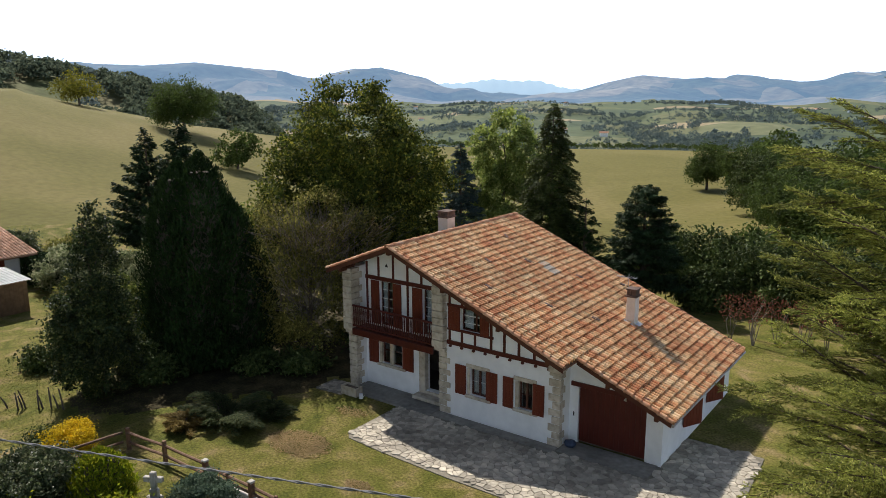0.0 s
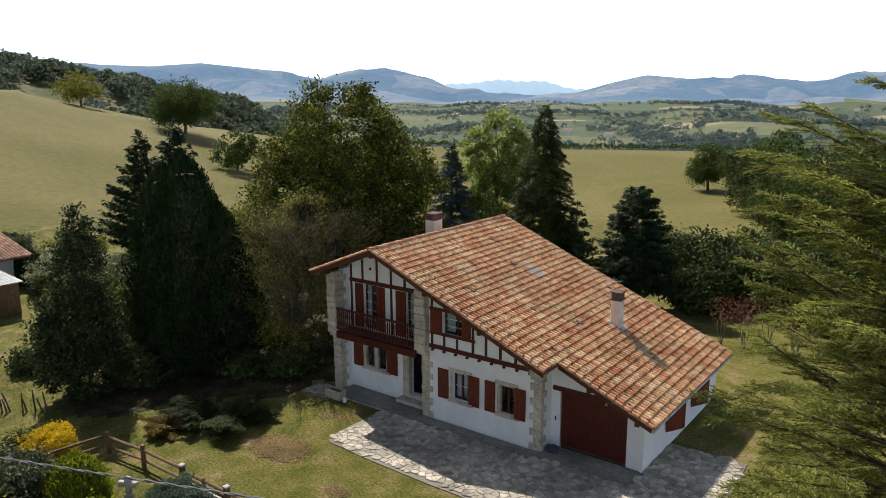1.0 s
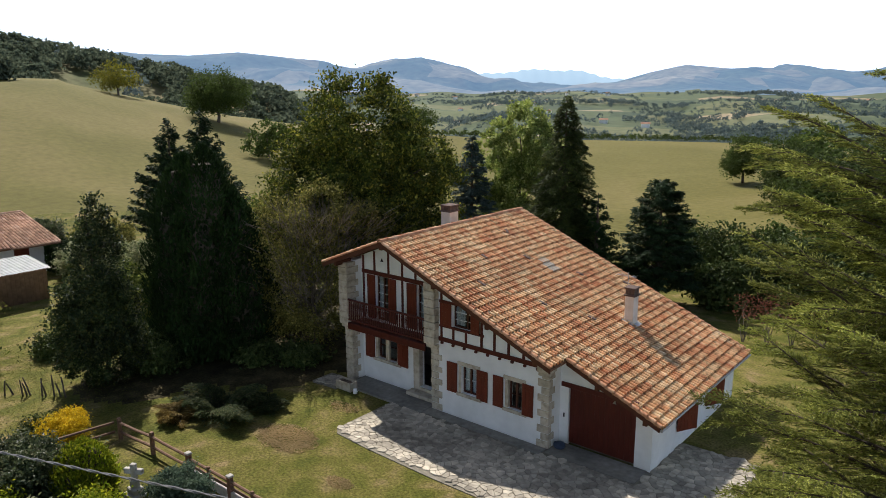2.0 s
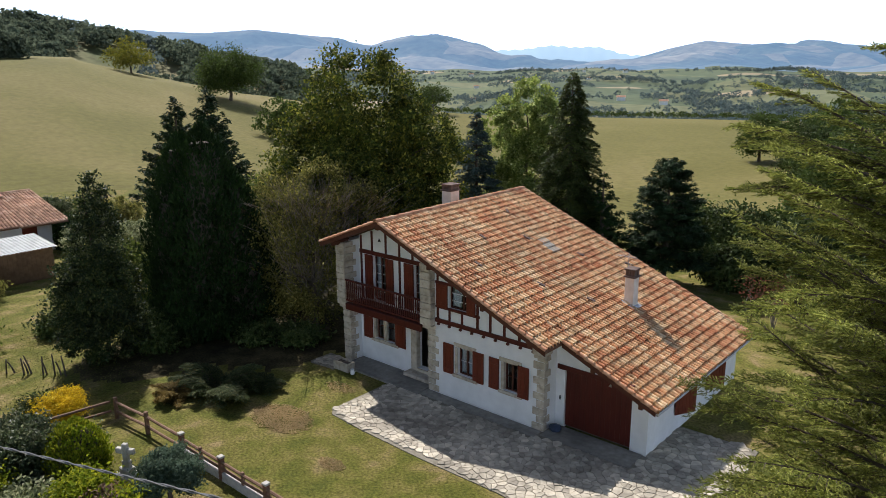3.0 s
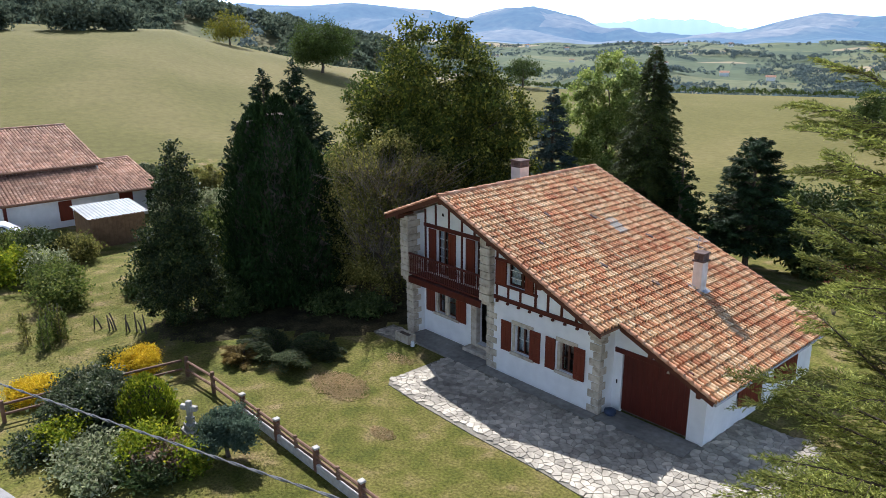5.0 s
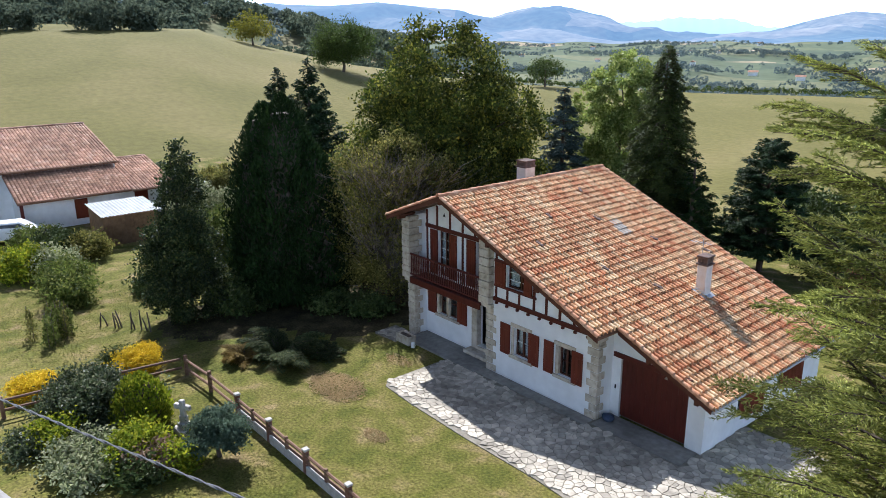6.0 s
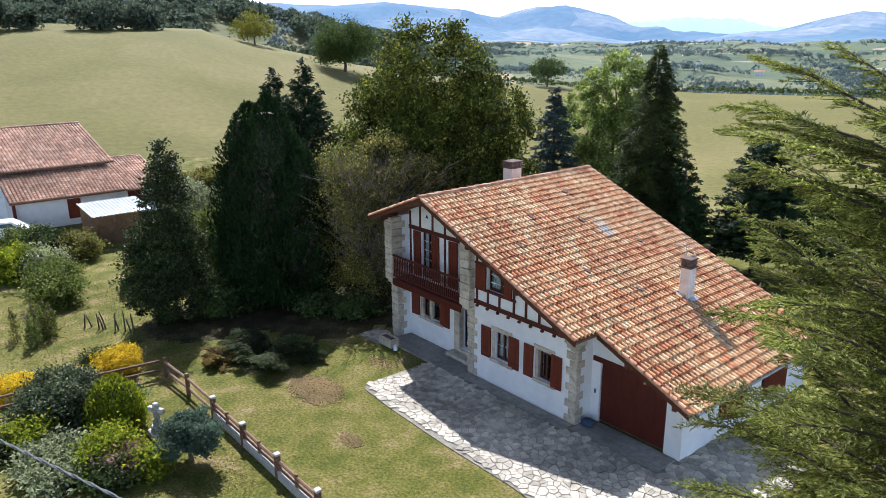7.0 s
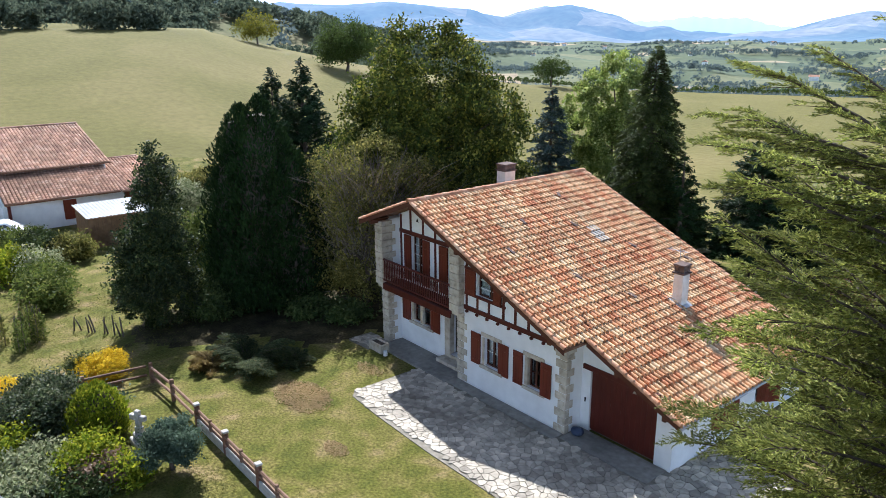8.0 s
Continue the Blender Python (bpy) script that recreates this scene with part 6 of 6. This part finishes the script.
# hedge along the pasture's far edge
sp, sz = [], []
for k in range(170):
    azm = 15 + 33 * k / 170 + random.uniform(-0.1, 0.1)
    x, y = place(azm, 186 + 12 * math.sin(math.radians(azm * 4)) + random.uniform(-2, 2))
    sp.append((x, y)), sz.append(random.uniform(0.8, 2.1))
far_wood("pasture_hedge", sp, sz, 40, L_FAROAK, "low hedge along the far edge of the pasture", 0.25)
# hedgerows and copses of the valley
sp, sz = [], []
for _ in range(200):
    azm, r = random.uniform(-6, 78), 420 * (4.6 ** random.random())
    x, y = place(azm, r)
    a, ln = random.uniform(0, math.pi), random.uniform(40, 190) * (0.6 + r / 1500)
    for k in range(int(ln / 7)):
        s = k * 7 - ln / 2
        sp.append((x + math.cos(a) * s + random.gauss(0, 2.5), y + math.sin(a) * s + random.gauss(0, 2.5))), sz.append(random.uniform(4, 9))
for _ in range(90):
    azm, r = random.uniform(-6, 78), 430 * (4.6 ** random.random())
    x, y = place(azm, r)
    wide, deep = random.uniform(18, 55) * (0.6 + r / 1400), random.uniform(10, 30)
    c, g = math.cos(math.radians(azm)), math.sin(math.radians(azm))
    for k in range(int(wide * 1.5)):
        u, w = random.gauss(0, wide), random.gauss(0, deep)
        sp.append((x + c * u - g * w, y + g * u + c * w)), sz.append(random.uniform(6, 13))
far_wood("valley_woodland", sp, sz, 22, L_FARWOOD, "hedgerows and copses across the valley in haze-tinted leaf colours", 0.28)


# small farmhouses scattered over the valley
def far_house(azimuth, r, w, turn):
    x, y = place(azimuth, r)
    th = thing("valley_farmhouse", at(x, y), "tiny white farmhouse with tiled roof far down the valley", "house", "valley houses")
    th.rotation_euler.z = radians(turn)
    boxed("wall", (-w / 2, w / 2, -w * 0.35, w * 0.35, -2, w * 0.42), M_STUCCO, th)
    bm = bmesh.new()
    e, hgt = 0.08 * w, w * 0.42
    v = [bm.verts.new(p) for p in ((-w / 2 - e, -w * 0.35 - e, hgt), (w / 2 + e, -w * 0.35 - e, hgt), (w / 2 + e, w * 0.35 + e, hgt), (-w / 2 - e, w * 0.35 + e, hgt), (-w / 2 - e, 0, hgt + w * 0.22), (w / 2 + e, 0, hgt + w * 0.22))]
    for f in ((0, 1, 5, 4), (2, 3, 4, 5), (0, 4, 3), (1, 2, 5), (3, 2, 1, 0)):
        bm.faces.new([v[i] for i in f])
    part("roof", bm, M_OLDTILE, th)


for k in range(16):
    far_house(random.uniform(2, 45), random.uniform(1000, 2100), random.uniform(7, 11), random.uniform(0, 180))


# pampas grass behind the house
th = thing("pampas_grass", at(-11.4, 33.2), "tall pampas grass with creamy plumes", "grass clump")
n = 700
a, t = RNG.uniform(0, 6.28, n), RNG.uniform(0.1, 1, n)
p = np.stack([np.cos(a) * 0.8 * t, np.sin(a) * 0.8 * t, 1.4 * t * (1.25 - 0.6 * t)], -1)
d = np.stack([np.cos(a), np.sin(a), 1.1 - 1.3 * t], -1)
blades("grass_tuft", p, unit(d), RNG.normal(size=p.shape), np.full(n, 0.5), np.full(n, 0.022), L_SHRUB, th)
for k in range(4):
    b, top = k * 1.6 + 0.4, random.uniform(2.0, 2.4)
    n = 120
    t = RNG.uniform(0, 1, n)
    wide = 0.035 * np.sin(np.clip(t, 0.05, 0.97) * 3.14)
    q = np.stack([math.cos(b) * (0.2 + 0.18 * t) + RNG.normal(0, 1, n) * wide, math.sin(b) * (0.2 + 0.18 * t) + RNG.normal(0, 1, n) * wide, top - 0.55 + 0.55 * t], -1)
    blades("plume", q, unit(RNG.normal(size=q.shape) * 0.3 + np.array([[0, 0, 1.0]])), RNG.normal(size=q.shape), np.full(n, 0.12), np.full(n, 0.018), M_FLAG, th)


# ---- roof tiles ----
COURSE, PITCH = 0.286, 0.18


def tile_shape(flip=1):
    """One clay tile, pan and half-round cover, its lower end lifted over the next; x runs down the slope."""
    prof = [(-0.5, 0.008), (-0.40, -0.006), (-0.28, -0.006), (-0.24, 0.034), (-0.15, 0.068), (0.0, 0.090), (0.12, 0.094), (0.26, 0.085), (0.40, 0.056), (0.47, 0.022), (0.5, 0.008)]
    slope = SLOPE_R if flip > 0 else SLOPE_L
    v, q = [], []
    for dx, lift in ((0.0, 0.0), (COURSE * 1.10, 0.052)):
        for y, z in prof:
            v.append((flip * dx, y * PITCH, -slope * dx + z + lift))
    k = len(prof)
    q = [(i, i + 1, i + 1 + k, i + k)[:: -flip] for i in range(k - 1)]
    for y, z in prof:
        v.append((flip * COURSE * 1.10, y * PITCH, -slope * COURSE * 1.10 + z + 0.052 - 0.012))
    q += [(k + i, k + i + 1, 2 * k + i + 1, 2 * k + i)[:: -flip] for i in range(k - 1)]
    return np.array(v), np.array(q)


TV, TQ = tile_shape(1)
TVL, TQL = tile_shape(-1)
tile_meshes = []
for k in range(4):
    me = bpy.data.meshes.new("tile")
    me.from_pydata([tuple(p) for p in TV], [], [tuple(int(i) for i in f) for f in TQ])
    me.materials.append(M_TILE_P)
    tile_meshes.append(me)


def slope_tiles(v0, q0, sign, courses, rows, near):
    """Lay the tiles of one slope; those for which near() holds are objects of their own."""
    pv, pq, own = [], [], 0
    for c in range(courses):
        for r in rows:
            x = RIDGE_X + sign * (0.06 + c * COURSE)
            y = 20.72 + (r + 0.5) * PITCH
            if sign > 0 and x > X_KINK - 0.1 and y < Y_FRONT2 + 0.08:
                continue
            if sign > 0 and abs(x - (-10.5)) < 0.26 and abs(y - 26.6) < 0.2:
                continue
            z = roof_z(x) - 0.045 + random.uniform(-0.003, 0.003)
            tilt = Matrix.Translation((x, y + random.uniform(-0.006, 0.006), z)) @ Matrix.Rotation(random.gauss(0, 0.016), 4, "Z") @ Matrix.Rotation(random.gauss(0, 0.006), 4, "Y")
            if near(x, y) and own < 300:
                ob = new("tile", random.choice(tile_meshes))
                ob.parent, ob.matrix_local = roof, tilt
                own += 1
            else:
                m = np.array(tilt)
                pv.append(v0 @ m[:3, :3].T + m[:3, 3])
    pv = np.array(pv)
    n = len(pv)
    quads = (q0[None] + (np.arange(n) * len(v0))[:, None, None]).reshape(-1, 4)
    ob = from_arrays("tile_field", pv.reshape(-1, 3), quads, M_TILE, roof)
    tagged(ob, "rows of weathered half-round clay tiles", kind="stuff")


slope_tiles(TV, TQ, 1, 38, range(52), lambda x, y: y < 23.6 and x > -17.0)
slope_tiles(TVL, TQL, -1, 11, range(52), lambda x, y: False)


def half_round(p0, p1, radius, name, material=M_RIDGE, thick=0.02):
    """One capping tile, a tapered half barrel from p0 to p1."""
    p0, p1 = Vector(p0), Vector(p1)
    d = (p1 - p0).normalized()
    side = d.cross(Vector((0, 0, 1))).normalized()
    up = side.cross(d)
    bm = bmesh.new()
    rings = []
    for p, r in ((p0, radius), (p1, radius * 1.12), (p1, radius * 1.12 - thick)):
        rings.append([bm.verts.new(p + side * math.cos(a) * r + up * math.sin(a) * r) for a in [math.pi * k / 7 for k in range(8)]])
    for a, b in zip(rings, rings[1:]):
        for k in range(7):
            bm.faces.new((a[k], a[k + 1], b[k + 1], b[k]))
    part(name, bm, material, roof)


y = Y_FRONT
while y < Y_BACK - 0.1:
    half_round((RIDGE_X, y + 0.42, RIDGE_Z - 0.02), (RIDGE_X, y - 0.02, RIDGE_Z + 0.005), 0.10, "ridge_tile")
    y += 0.40
for x0, x1, yv in ((RIDGE_X + 0.1, X_KINK, Y_FRONT + 0.06), (X_KINK - 0.02, EAVE_R + 0.02, Y_FRONT2 + 0.06), (RIDGE_X + 0.1, EAVE_R + 0.02, Y_BACK - 0.06)):
    x = x0
    while x < x1 - 0.02:
        e = min(x + 0.30, x1)
        half_round((x, yv, roof_z(x) - 0.015), (e + 0.02, yv, roof_z(e + 0.02) + 0.012), 0.078, "verge_tile")
        x += 0.286
for yv in (Y_FRONT + 0.06, Y_BACK - 0.06):
    x = RIDGE_X - 0.1
    while x > EAVE_L + 0.02:
        e = max(x - 0.30, EAVE_L)
        half_round((x, yv, roof_z(x) - 0.015), (e - 0.02, yv, roof_z(e - 0.02) + 0.012), 0.078, "verge_tile")
        x -= 0.286
# one replaced patch of pale tiles, and a few slipped dark ones
for i in range(3):
    for j in range(3):
        ob = new("pale_tile", tile_meshes[0].copy())
        ob.data.materials[0] = M_SKYL
        x, yv = -14.62 + i * COURSE, 26.6 + j * PITCH - 0.05 * i
        ob.parent = roof
        ob.matrix_local = Matrix.Translation((x, yv, roof_z(x) - 0.02))
for x, yv in ((-15.6, 24.2), (-14.9, 26.2), (-13.2, 27.6), (-11.9, 29.3), (-16.6, 27.2), (-14.4, 22.4), (-12.6, 23.8), (-11.2, 25.0)):
    boxed("slipped_tile", (-0.16, 0.16, -0.07, 0.07, 0.0, 0.03), M_BRICKD, roof, bevel=0.01, m=Matrix.Translation((x, yv, roof_z(x) + 0.055)) @ Matrix.Rotation(math.atan(SLOPE_R), 4, "Y") @ Matrix.Rotation(random.uniform(-0.6, 0.6), 4, "Z"))


# ---- flagstones ----
def paved(x, y):
    front = float(np.interp(x, [-17.5, -17.2, -15.5, -12.7, -9.8, -6.5, -5.0, -4.2], [17.95, 17.55, 17.42, 17.34, 17.38, 17.2, 17.3, 18.2]))
    if -17.36 < x < -4.45 and y > front + 0.10:
        top = 20.72 if x < -10.65 else (20.95 if x < -7.36 else 24.6)
        if y < top - 0.08 and x < -4.45 - 0.06 * max(0, y - 18):
            return True
    return -21.4 < x < -20.2 and 20.25 < y < 21.15


def voronoi_flags():
    """Crazy paving: irregular cells, each a bevelled slab a few centimetres thick."""
    step, pts = 0.20, []
    for i in range(94):
        for j in range(52):
            pts.append((-22.2 + step * (i + 0.5 * (j % 2)) + random.uniform(-0.125, 0.125), 15.6 + step * j * 0.95 + random.uniform(-0.125, 0.125)))
    # some neighbours merge into larger slabs
    pts = [p for p in pts if random.random() > 0.20]
    arr = np.array(pts)
    cells = []
    for i, (px, py) in enumerate(pts):
        if not paved(px, py):
            continue
        d2 = ((arr - arr[i]) ** 2).sum(1)
        poly = [(px - 1, py - 1), (px + 1, py - 1), (px + 1, py + 1), (px - 1, py + 1)]
        for j in np.argsort(d2)[1:18]:
            qx, qy = pts[j]
            mx, my, nx, ny = (px + qx) / 2, (py + qy) / 2, qx - px, qy - py
            res = []
            for a, b in zip(poly, poly[1:] + poly[:1]):
                da, db = (a[0] - mx) * nx + (a[1] - my) * ny, (b[0] - mx) * nx + (b[1] - my) * ny
                if da <= 0:
                    res.append(a)
                if da * db < 0:
                    t = da / (da - db)
                    res.append((a[0] + t * (b[0] - a[0]), a[1] + t * (b[1] - a[1])))
            poly = res
        cells.append(poly)
    return cells


paving = part("pavement", bmesh.new(), M_MORTAR, None)
tagged(paving, "crazy paving of pale irregular limestone flags with dark joints", "paving", kind="structure")
bm = bmesh.new()
edge = [(-17.45, 20.75), (-17.45, 17.85), (-17.15, 17.53), (-15.5, 17.41), (-12.7, 17.33), (-9.8, 17.37), (-6.5, 17.19), (-5.0, 17.3), (-4.4, 18.2), (-4.6, 21.5), (-4.75, 24.6), (-7.35, 24.6), (-7.35, 21.98), (-10.7, 21.98), (-10.7, 21.24), (-15.9, 21.24), (-15.9, 20.75)]
top_f = [bm.verts.new((x, y, -0.058)) for x, y in edge]
low_f = [bm.verts.new((x, y, -0.3)) for x, y in edge]
bm.faces.new(top_f[::-1])
for i in range(len(edge)):
    bm.faces.new((top_f[i], low_f[i], low_f[(i + 1) % len(edge)], top_f[(i + 1) % len(edge)]))
box(bm, -21.5, -20.1, 20.15, 21.24, -0.3, -0.06)
bmesh.ops.recalc_face_normals(bm, faces=bm.faces)
bm.to_mesh(paving.data)
bm.free()
rest_v, rest_f, made = [], [], 0
for poly in sorted(voronoi_flags(), key=lambda c: (c[0][1] + 0.35 * c[0][0])):
    cx, cy = sum(p[0] for p in poly) / len(poly), sum(p[1] for p in poly) / len(poly)
    low = [(cx + (x - cx) * (1 - 0.009 / max(0.06, math.hypot(x - cx, y - cy))), cy + (y - cy) * (1 - 0.009 / max(0.06, math.hypot(x - cx, y - cy)))) for x, y in poly]
    top = -0.030 + random.uniform(-0.006, 0.010)
    tx, ty = random.gauss(0, 0.012), random.gauss(0, 0.012)
    k = len(low)
    ring = [(x, y, -0.09) for x, y in low] + [(x, y, top - 0.012) for x, y in low] + [(cx + (x - cx) * 0.93, cy + (y - cy) * 0.93, top + tx * (x - cx) + ty * (y - cy)) for x, y in low]
    faces = [(a * k + i, a * k + (i + 1) % k, (a + 1) * k + (i + 1) % k, (a + 1) * k + i) for a in (0, 1) for i in range(k)] + [tuple(2 * k + i for i in range(k))]
    if made < 300:
        me = bpy.data.meshes.new("flagstone")
        me.from_pydata(ring, [], faces)
        me.materials.append(M_FLAG_P)
        ob = new("flagstone", me)
        ob.parent = paving
        made += 1
    else:
        o = len(rest_v)
        rest_v += ring
        rest_f += [tuple(o + i for i in f) for f in faces]
me = bpy.data.meshes.new("flagstone_field")
me.from_pydata(rest_v, [], rest_f)
me.materials.append(M_FLAG)
ob = new("flagstone_field", me)
ob.parent = paving
tagged(ob, "pale irregular flagstones with dark joints", kind="stuff")
terrace = new("terrace")
terrace.empty_display_size = 0.2
tagged(terrace, "worn grey concrete terrace and strip along the house wall", "terrace", kind="structure")
boxed("slab", (-20.1, -15.92, 20.62, 21.86, -0.3, -0.02), M_CONCRETE, terrace, bevel=0.015)
boxed("strip", (-15.90, -10.74, 20.72, 21.22, -0.3, -0.025), M_CONCRETE, terrace, bevel=0.015)
boxed("apron", (-10.66, -7.45, 20.98, 21.98, -0.3, -0.025), M_CONCRETE, terrace, bevel=0.015)
